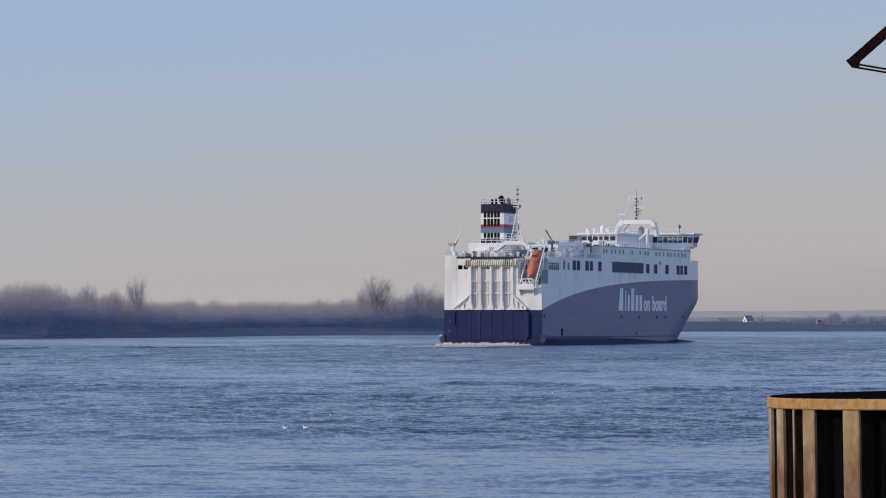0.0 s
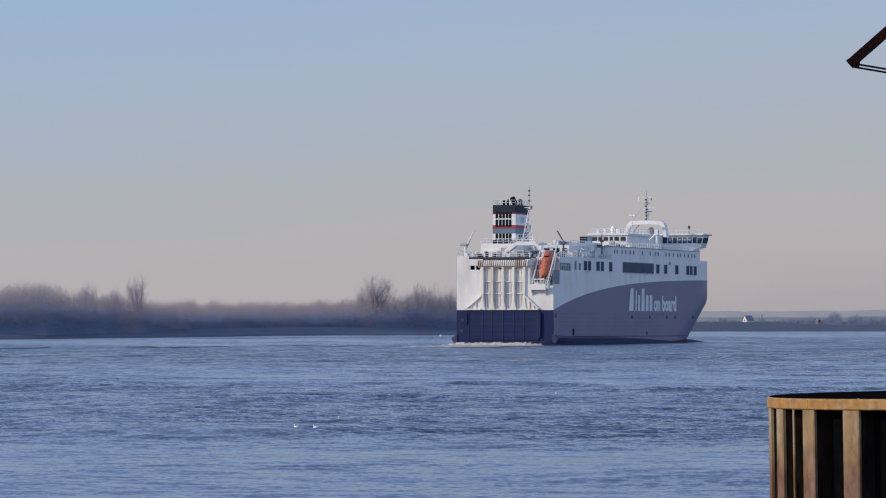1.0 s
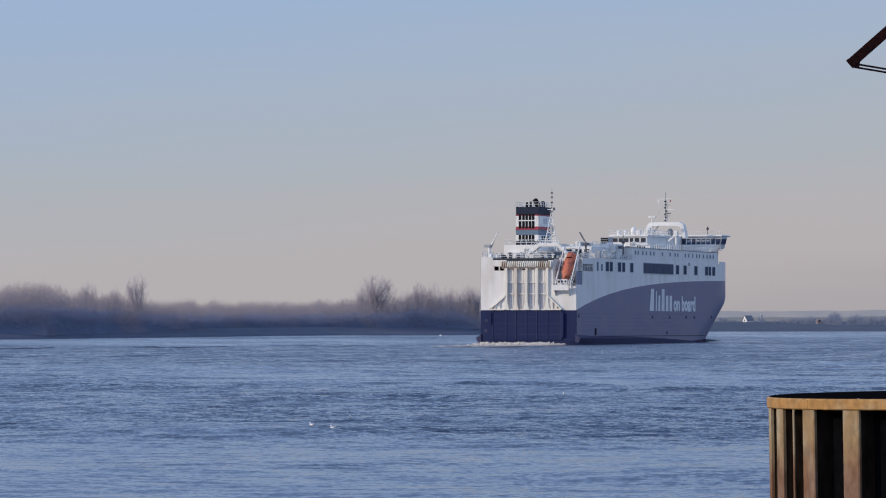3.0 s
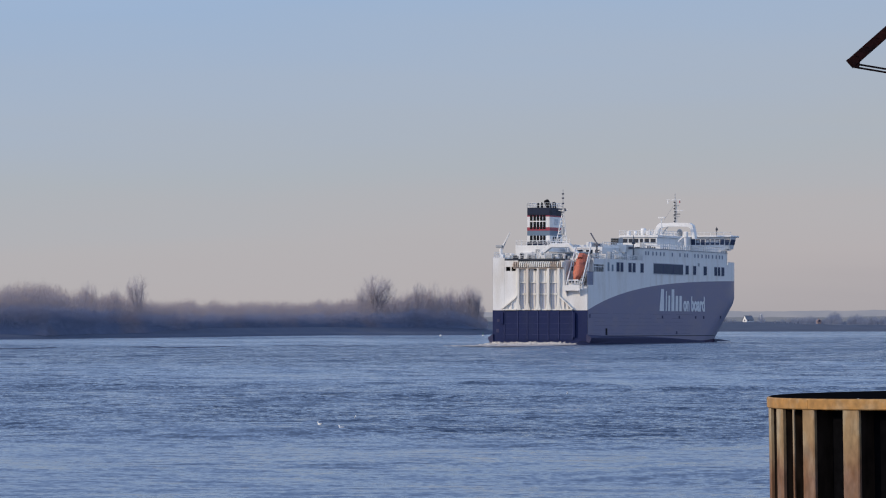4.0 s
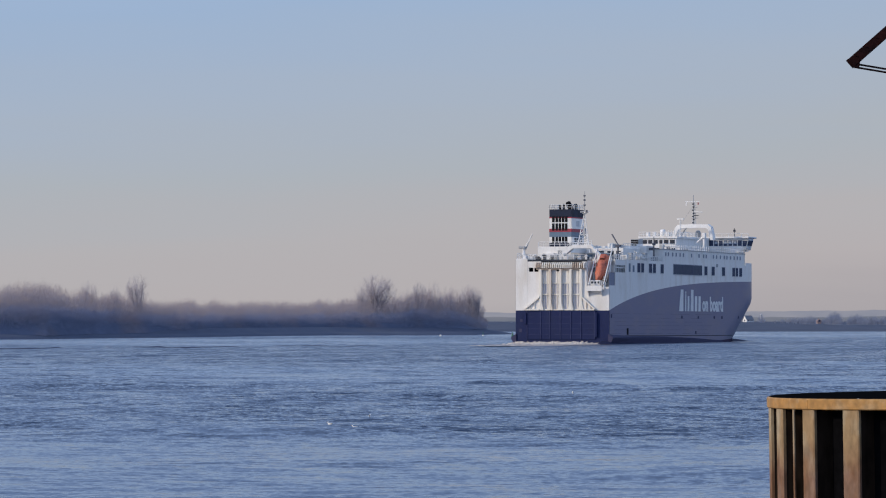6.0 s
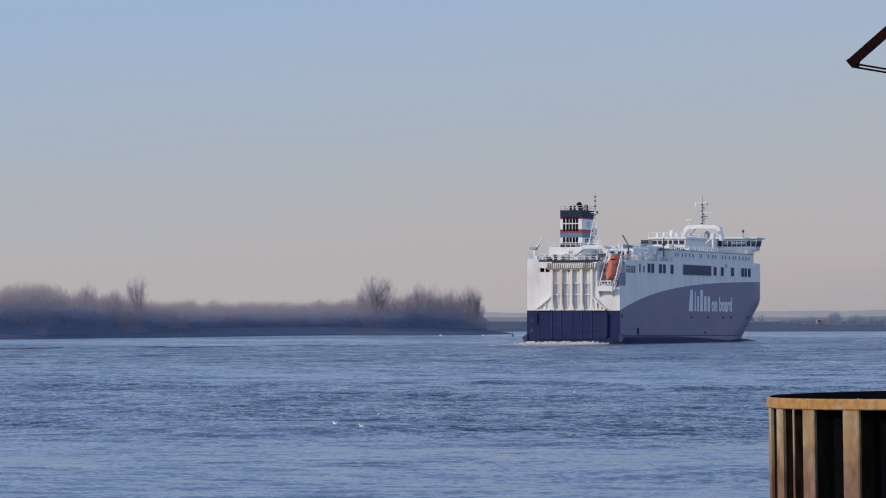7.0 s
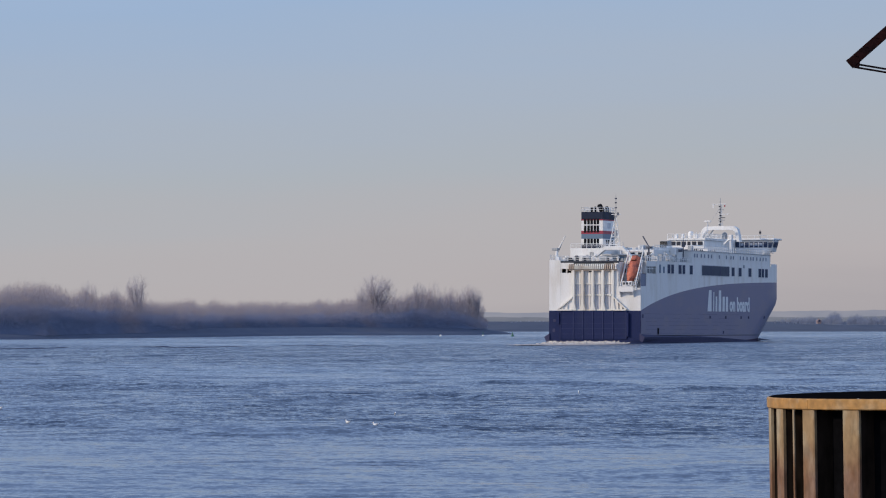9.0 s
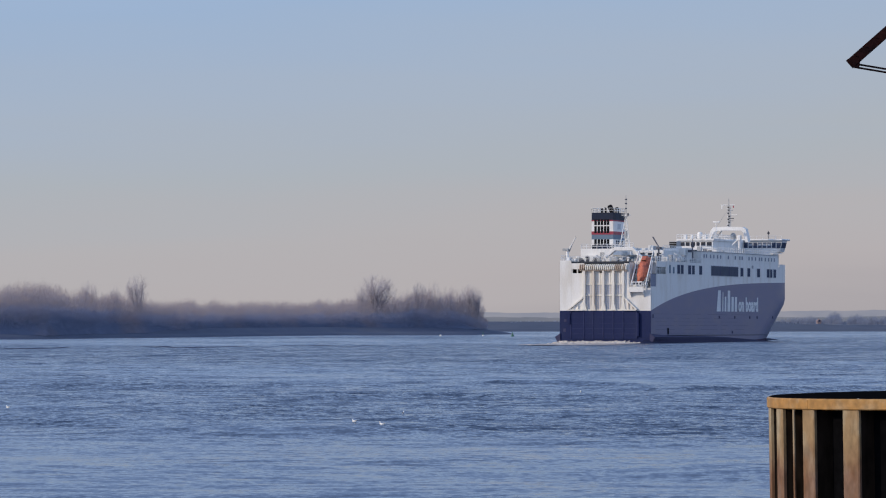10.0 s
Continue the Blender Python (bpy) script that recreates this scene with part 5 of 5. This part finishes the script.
        if i % 3:
            part("roof_vent", Shape().box(vx, vx + rng.uniform(0.5, 1.3), vy, vy + rng.uniform(0.3, 0.9), 23.7, 23.7 + hh), (WHITE, GREY_GEAR)[i % 2], ship, bevel=0.05)
        else:
            part("aerial", Shape().rod((vx, vy, 23.7), (vx, vy, 24.3 + 1.4 * hh), 0.05, n=4), WHITE, ship)
    for i in range(12):
        vx, vy = rng.uniform(60, 69), rng.uniform(-9.4, 1.0)
        part("deck_locker", Shape().box(vx, vx + rng.uniform(0.5, 1.6), vy, vy + rng.uniform(0.4, 1.3), 20.32, 20.6 + rng.uniform(0.3, 1.2)), (WHITE, GREY_GEAR, DARK)[i % 3], ship, bevel=0.05)
    # white provision crane
    c = part("deck_crane", Shape().rod((90, -4.4, 20.3), (90, -4.4, 24.2), 0.3, n=8), WHITE, ship, "white provision crane")
    part("crane_head", Shape().box(89.5, 90.5, -4.8, -4.0, 23.6, 24.9), WHITE, c, bevel=0.1)
    part("crane_jib", Shape().rod((90, -4.4, 24.2), (90, -2.6, 22.6), 0.18), WHITE, c)
    # portal arch with the main mast
    arch = [(5.2, 23.4), (4.75, 24.9), (4.2, 26.3), (3.5, 27.0), (0, 27.1), (-3.6, 27.0), (-4.4, 26.5), (-4.8, 24.9), (-5.0, 23.4)]
    inner = [(-4.3, 23.4), (-4.1, 24.9), (-3.8, 25.8), (-3.3, 26.15), (0, 26.25), (3.0, 26.15), (3.4, 25.8), (3.9, 24.9), (4.3, 23.4)]
    s = Shape()
    n = len(arch)
    ring = arch + inner
    k = len(ring)
    s.add([(95.2, y, z) for y, z in ring] + [(97.2, y, z) for y, z in ring],
          [(i, i + 1, 2 * n - 2 - i, 2 * n - 1 - i) for i in range(n - 1)] + [(k + i, k + 2 * n - 1 - i, k + 2 * n - 2 - i, k + i + 1) for i in range(n - 1)]
          + [(i, (i + 1) % k, k + (i + 1) % k, k + i) for i in range(k)])
    part("mast_arch", s, WHITE, ship, "white rounded portal arch")
    part("radome", Shape().lathe(((0.3, 23.9), (0.6, 24.2), (0.68, 25.0), (0.5, 25.5), (0.2, 25.7)), (98.6, -0.4, 0), 12), GREY_GEAR, ship, "grey satellite dome", smooth=True)
    part("arch_brace", Shape().rod((96.2, 3.4, 24.0), (96.2, 1.6, 26.3), 0.14), GREY_GEAR, ship)
    for y in (-0.42, 0.42):
        part("mast_rail", Shape().rod((96.5, y, 26.6), (96.4, y * 0.6, 32.2), 0.06, 0.05, 4), WHITE, ship)
    mast = part("main_mast", Shape().rod((96.2, 0, 26.6), (96.2, 0, 33.8), 0.2, 0.07), GREY_GEAR, ship, "grey main mast with lamps and yards")
    for i in range(7):
        z = 27.3 + i * 0.72
        part("mast_lamp", Shape().box(95.9, 96.3, -0.26 if i % 2 else -0.1, 0.1 if i % 2 else 0.26, z, z + 0.28), DARK, mast)
    part("mast_yard", Shape().rod((96.2, 1.95, 32.3), (96.2, -1.4, 32.3), 0.08), WHITE, mast)
    part("mast_yard", Shape().rod((96.2, 0, 29.9), (96.2, -2.1, 29.9), 0.1), WHITE, mast)
    part("mast_yard", Shape().rod((96.2, 0.4, 28.5), (96.2, -1.1, 28.5), 0.1), GREY_GEAR, mast)
    part("radar_scanner", Shape().box(95.8, 96.4, -0.9, -0.2, 30.9, 31.05), GREY_GEAR, mast)
    part("radar_scanner", Shape().box(95.8, 96.4, -1.2, -0.2, 29.0, 29.16), DARK, mast)
    part("pennant", Shape().box(96.15, 96.25, 1.6, 1.85, 31.4, 32.2), WHITE, mast)
    part("pennant", Shape().box(96.15, 96.25, -1.25, -1.0, 31.6, 32.1), RED, mast)
    for z in (27.6, 28.6, 29.6, 30.6, 31.4):
        part("mast_rung", Shape().rod((96.4, -0.5, z), (96.4, 0.5, z), 0.05, n=4), WHITE, mast)
    part("mast_stay", Shape().rod((96.2, 0, 31.5), (96.2, 3.5, 26.4), 0.03, n=4), GREY_GEAR, mast)
    r = part("radar_post", Shape().rod((90.5, 1.5, 24.0), (90.5, 1.5, 28.0), 0.1), WHITE, ship)
    part("radar_scanner", Shape().box(90.2, 90.8, 0.7, 2.2, 28.0, 28.3), WHITE, r)
    # wheelhouse across the ship, with wings
    for s_ in (-1, 1):
        out = [(104.0, s_ * 8.4, 21.0), (104.0, s_ * 10.3, 21.2), (104.0, s_ * 11.0, 23.9), (104.0, s_ * 8.4, 23.9)]
        part("bridge_wing", Shape().prism(out, (4.2, 0, 0)), WHITE, ship, "flared white bridge wing")
        part("wing_window", Shape().prism([(103.93, s_ * 9.6, 22.1), (103.93, s_ * 10.35, 22.1), (103.93, s_ * 10.75, 23.4), (103.93, s_ * 9.6, 23.4)], (0.1, 0, 0)), GLASS, ship)
        w = [(104.4, s_ * 10.62, 22.2), (107.9, s_ * 10.62, 22.2), (107.9, s_ * 10.92, 23.4), (104.4, s_ * 10.92, 23.4)]
        part("wing_window", Shape().prism(w, (0, s_ * 0.08, 0)), GLASS, ship)
        railing(ship, [(103.2, s_ * 10.9, 20.9), (103.2, s_ * 8.6, 20.9)], 0.9, 1.0, 2, 0.05)
        part("wing_gallery", Shape().box(102.4, 104.0, min(s_ * 8.5, s_ * 11.0), max(s_ * 8.5, s_ * 11.0), 20.75, 20.9), WHITE, ship)
    part("wheelhouse", Shape().box(104, 109.5, -8.4, 8.4, 20.3, 23.9), WHITE, ship, bevel=0.05)
    part("wheelhouse_roof", Shape().box(103.3, 110.2, -11.2, 11.2, 23.9, 24.3), WHITE, ship, bevel=0.1)
    for i in range(16):
        y = -8.9 + i * 1.15
        aft_window(ship, 104, y - 0.44, y + 0.44, 22.2, 23.45, 0.06)
        if i in (1, 2, 3, 5, 11):
            part("pane_reflection", Shape().box(103.88, 103.9, y - 0.34, y + 0.34, 22.6, 23.2), SKY_REFLECTION, ship, "pale sheet painting a sky reflection on a bridge window")
    part("roof_mast", Shape().rod((106, -7.0, 24.3), (106, -7.0, 26.3), 0.08), DARK, ship)
    part("roof_lamp", Shape().box(105.8, 106.2, -7.25, -6.8, 25.5, 26.0), DARK, ship)
    railing(ship, [(103.5, -11, 24.3), (103.5, 11, 24.3)], 0.7, 1.6, 1, 0.04)
    part("foredeck_bulwark", strip(-1, 103.6, None, lambda x: 17.6, lambda x: 18.2, 1, 20), WHITE, ship)
    part("foredeck_bulwark", strip(1, 103.6, None, lambda x: 17.6, lambda x: 18.2, 1, 20), WHITE, ship)


def lettering(ship):
    # maker's name as plain bars, and the words behind it
    for x0, x1, z1, lean in ((50.4, 53.6, 11.6, 1.3), (54.9, 55.8, 11.2, 0.4), (56.8, 58.2, 10.2, 0.3), (59.2, 61.4, 11.6, 0.3), (62.4, 64.3, 10.2, 0.2), (65.2, 67.0, 10.2, 0.2)):
        part("name_bar", Shape().prism([(x0, -B - 0.05, 6.8), (x1, -B - 0.05, 6.8), (x1, -B - 0.05, z1), (x0 + lean, -B - 0.05, z1)], (0, 0.06, 0)), SIGN_WHITE, ship, "white letter-sized bar")
    cu = bpy.data.curves.new("words", "FONT")
    cu.body, cu.extrude, cu.resolution_u, cu.offset = "on board", 0.02, 3, 0.035
    tmp = bpy.data.objects.new("words", cu)
    me = bpy.data.meshes.new_from_object(tmp)
    bpy.data.objects.remove(tmp)
    co = np.array([v.co[:] for v in me.vertices])
    lo, hi = co.min(0), co.max(0)
    for v, c in zip(me.vertices, co):
        q = (c - lo) / (hi - lo)
        v.co = (68.3 + 16.6 * q[0], -B - 0.06 + 0.06 * (1 - q[2]), 6.75 + 3.4 * q[1])
    me.materials.clear()
    me.materials.append(SIGN_WHITE)
    ob = new("lettering", me)
    ob.parent = ship
    tagged(ob, "white painted words on board")


def make_ship():
    s = thing("ship", "white, grey and navy roll-on ship steaming on the river", "ship")
    plating(s)
    stern(s)
    lifeboat(s)
    funnel(s)
    aft_deck(s)
    forward(s)
    lettering(s)
    return s


ship = make_ship()


# ---------------------------------------------------------------- on the water
GULL_WHITE = material("white_feathers", (0.9, 0.9, 0.89), 0.8, vary=0.05)
GULL_GREY = material("grey_feathers", (0.52, 0.54, 0.57), 0.8, vary=0.1)
BILL = material("orange_bill", (0.5, 0.22, 0.04), 0.6)
GREEN = material("green_buoy_paint", (0.03, 0.13, 0.075), 0.5, vary=0.15)
CHURN = material("silty_churned_water", (0.36, 0.31, 0.29), 0.6, vary=0.35, stain=(0.50, 0.43, 0.38), stain_amount=0.7, stain_scale=0.5, gloss=0.2)
FOAM = material("churned_foam", (0.66, 0.60, 0.54), 0.9, vary=0.35, stain=(0.30, 0.23, 0.17), stain_amount=0.95, stain_scale=0.9)


# dull dark water: hull reflection and wave shade are put into the colour
SHADE_WATER = material("shade_tinted_water", (0.028, 0.033, 0.070), 0.6, vary=0.2, gloss=0.04)


def make_gull():
    g = thing("gull", "white gull with grey wings floating on the water", "gull", group="floating gulls")
    g.scale = (0.62, 0.62, 0.62)
    part("body", ellipsoid(0, 0, 0.05, 0.21, 0.085, 0.085), GULL_WHITE, g, smooth=True)
    part("head", ellipsoid(0.17, 0, 0.19, 0.055, 0.045, 0.05), GULL_WHITE, g, smooth=True)
    part("neck", Shape().rod((0.13, 0, 0.08), (0.17, 0, 0.18), 0.05, 0.035, 8), GULL_WHITE, g, smooth=True)
    part("bill", Shape().rod((0.215, 0, 0.185), (0.275, 0, 0.175), 0.014, 0.004), BILL, g, "orange bill")
    for s in (-1, 1):
        part("wing", ellipsoid(-0.10, s * 0.045, 0.105, 0.17, 0.03, 0.035), GULL_GREY, g, "folded grey wing", smooth=True)
    part("tail", Shape().prism([(-0.16, -0.04, 0.08), (-0.16, 0.04, 0.08), (-0.32, 0.03, 0.12), (-0.32, -0.03, 0.12)], (0, 0, 0.015)), BLACK, g, "dark tail tip")
    return g


def make_gulls():
    first = make_gull()
    return [first] + [copy_thing(first, pose(0, 0, 0)) for i in range(5)]


def buoys():
    y = 1308
    b = thing("buoy", "green conical river buoy with a lattice top", "buoy", pose((907 - 784) / 7500 * y, y, 0))
    b.scale = (0.7, 0.7, 0.7)
    part("float", Shape().lathe(((0.5, -0.4), (0.78, 0.0), (0.78, 0.3), (0.45, 0.5)), n=14), GREEN, b)
    part("cone", Shape().lathe(((0.5, 0.48), (0.16, 1.5)), n=10), GREEN, b)
    part("topmark", Shape().lathe(((0.22, 1.5), (0.05, 1.95)), n=8), GREEN, b)
    y = 1340
    b = thing("buoy", "small pale spar buoy with a white top", "buoy", pose((855 - 784) / 7500 * y, y, 0))
    part("float", Shape().lathe(((0.2, -0.4), (0.42, 0.0), (0.3, 0.35)), n=10), HOUSE_WHITE, b)
    part("spar", Shape().rod((0, 0, 0.3), (0, 0, 1.4), 0.12, 0.07, 8), GREEN, b)
    y = 1312
    b = thing("buoy", "small round white marker buoy", "buoy", pose((780 - 784) / 7500 * y, y, 0))
    part("ball", ellipsoid(0, 0, 0.2, 0.36, 0.36, 0.36, 12, 8), HOUSE_WHITE, b, smooth=True)
    part("eye", Shape().rod((0, 0, 0.5), (0, 0, 0.75), 0.05), DARK, b)


def froth(name, label, mat, spots):
    """Low ragged heaps of froth at (x, y, half lengths, height), in ship space."""
    rng = np.random.default_rng(8)
    s = Shape()
    k = 7
    for x, y, rx, ry, h in spots:
        ring = [(x + rx * math.cos(a) * (0.8 + 0.4 * rng.random()), y + ry * math.sin(a) * (0.8 + 0.4 * rng.random()), -0.05) for a in np.linspace(0, 2 * math.pi, k, endpoint=False)]
        mid = [(x + (p[0] - x) * 0.55, y + (p[1] - y) * 0.55, h * (0.6 + 0.4 * rng.random())) for p in ring]
        s.add(ring + mid + [(x, y, h)], [(j, (j + 1) % k, k + (j + 1) % k, k + j) for j in range(k)] + [(k + j, k + (j + 1) % k, 2 * k) for j in range(k)])
    return tagged(new(name, mesh_of(s, name, mat)), label, "foam", kind="stuff")


def make_foam():
    rng = np.random.default_rng(9)
    white, silt = [], []
    for i in range(1500):
        y, x = rng.uniform(-9.0, 9.8), -0.4 - abs(rng.normal(0, 4.0))
        h = 1.5 * (0.16 + 0.14 * noise.noise((y * 0.5, 1, 4)) + 0.10 * noise.noise((y * 1.7, x * 0.5, 2)) + 0.34 * rng.random() ** 4) * math.exp(max(x, -8) / 8) * (0.55 if y < -6 else 1)
        white.append((x, y, 0.18 + 0.35 * rng.random(), 0.18 + 0.35 * rng.random(), max(h, 0.05)))
    for i in range(110):
        x = -6 - 75 * rng.random() ** 1.7
        white.append((x, rng.uniform(-5, 5) + 0.15 * x, 0.3 + 0.5 * rng.random(), 0.2 + 0.4 * rng.random(), (0.06 + 0.34 * rng.random() ** 3) * math.exp(x / 50)))
    for i in range(300):
        x = -4 - 70 * rng.random() ** 1.5
        silt.append((x, rng.uniform(-8, 7) + 0.17 * x, 0.6 + 1.6 * rng.random(), 0.6 + 1.8 * rng.random(), (0.03 + 0.09 * rng.random()) * math.exp(x / 70)))
    return (froth("wake_foam", "white froth churned up behind the stern", FOAM, white),
            froth("wake_silt", "brownish churned water trailing behind the stern", CHURN, silt))


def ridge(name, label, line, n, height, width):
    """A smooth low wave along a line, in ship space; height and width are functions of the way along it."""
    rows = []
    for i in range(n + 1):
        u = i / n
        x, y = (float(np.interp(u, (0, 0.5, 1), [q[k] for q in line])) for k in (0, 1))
        rows.append([(x, y - v * width(u), -0.12 + (0.12 + height(u)) * math.sin(math.pi * (0.5 + 0.5 * v if name == "hull_reflection_wave" else v)) ** 1.2) for v in np.linspace(0, 1, 9)])
    ob = part(name, sheet(rows), SHADE_WATER, smooth=True)
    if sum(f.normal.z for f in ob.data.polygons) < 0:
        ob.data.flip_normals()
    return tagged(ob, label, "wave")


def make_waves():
    # ribbon added beside the hull in place of its dark reflection
    side = ridge("hull_reflection_wave", "smooth wave along the hull, painted dark for the hull's reflection", ((-5, -B + 1.2), (52, -B + 0.3), (108, -6.0)), 60,
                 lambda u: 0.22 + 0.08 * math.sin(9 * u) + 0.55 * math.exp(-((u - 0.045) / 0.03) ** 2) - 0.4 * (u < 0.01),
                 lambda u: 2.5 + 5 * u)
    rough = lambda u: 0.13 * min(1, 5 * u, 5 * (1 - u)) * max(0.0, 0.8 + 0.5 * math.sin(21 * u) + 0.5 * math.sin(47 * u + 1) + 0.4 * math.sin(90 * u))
    # the wake line's dark near face comes from its colour
    wake = ridge("wake_wave", "long wave line trailing the ship, its near face painted dark", ((-81, 749), (-50, 784), (6, 848)), 140, rough, lambda u: 4.0)
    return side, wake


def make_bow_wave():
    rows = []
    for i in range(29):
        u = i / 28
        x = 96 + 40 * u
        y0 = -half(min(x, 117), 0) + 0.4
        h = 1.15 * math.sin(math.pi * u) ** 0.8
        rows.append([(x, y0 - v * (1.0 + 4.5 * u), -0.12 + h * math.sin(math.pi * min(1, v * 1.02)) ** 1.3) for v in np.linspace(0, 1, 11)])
    # the bow wave's shade and reflection are painted in by the dark material
    ob = part("bow_wave", sheet(rows), SHADE_WATER, smooth=True)
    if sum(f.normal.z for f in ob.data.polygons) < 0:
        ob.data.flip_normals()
    return tagged(ob, "bow wave curling off the hull, painted dark for shade and reflection", "wave")


gulls = make_gulls()
buoys()
foam, silt = make_foam()
bow_wave = make_bow_wave()
hull_reflection_wave, wake_wave = make_waves()


# ---------------------------------------------------------------- what moves
HEADING = 0.3485


def ship_pose(t, z=0.0):
    return pose(9.951 + 7.349 * t * math.sin(HEADING), 847.24 + 7.349 * t * math.cos(HEADING), z, 0, 0.12, 90 - math.degrees(HEADING))


# seconds, metres across, metres away
DRIFT = (
    (165, ((0, -6.04, 186.4), (1, -5.60, 186.8), (2.5, -5.04, 187.5), (4.5, -4.34, 189), (5.5, -4.12, 190), (7.5, -3.50, 192), (10, -2.78, 194))),
    (150, ((0, -6.98, 187.5), (1, -6.62, 191.5), (2.5, -6.18, 194), (4.5, -5.51, 195.8), (5.5, -5.40, 197.5), (7.5, -4.94, 200), (10, -4.22, 202))),
    (80, ((0, -5.78, 218), (1, -5.27, 215), (2.5, -4.94, 218.5), (4.5, -4.36, 217), (5.5, -4.0, 219), (10, -2.11, 226))),
    (20, ((0, -24.0, 206), (5, -22.2, 207), (9, -21.33, 207), (10, -21.4, 209))),
    (100, ((0, 7.4, 286), (5, 8.75, 290), (10, 9.55, 294))),
    (140, ((0, -26.6, 227), (5, -25.0, 229), (9, -23.9, 229), (10, -23.6, 230))),
)


def wave_height(x, y, t):
    """The drifting water's height under a floating thing."""
    xs, ys, z = WAVES
    i, j = np.searchsorted(xs, x - 0.32 * t), np.searchsorted(ys, y - 0.5 * t)
    return float(z[j - 1:j + 1, i - 1:i + 1].mean())


def motions():
    walk(ship, [(t, ship_pose(t, 0.30)) for t in (0, 2.5, 5, 7.5, 10)])
    rows = [(t, ship_pose(t)) for t in (0, 2.5, 5, 7.5, 10)]
    for ob in (foam, silt, bow_wave, hull_reflection_wave):
        walk(ob, rows)
    for ob in (water, wake_wave):
        walk(ob, [(0, pose(0, 0, 0)), (10, pose(3.2, 5.0, 0))])
    for gull, (turn, drift) in zip(gulls, DRIFT):
        rows = []
        for t in np.linspace(0, 10, 21):
            x, y = (1.02 * float(np.interp(t, [d[0] for d in drift], [d[k] for d in drift])) for k in (1, 2))
            rows.append((float(t), pose(x, y, wave_height(x, y, t) + 0.04, 0, 0, turn + 8 * math.sin(t))))
        walk(gull, rows)


motions()
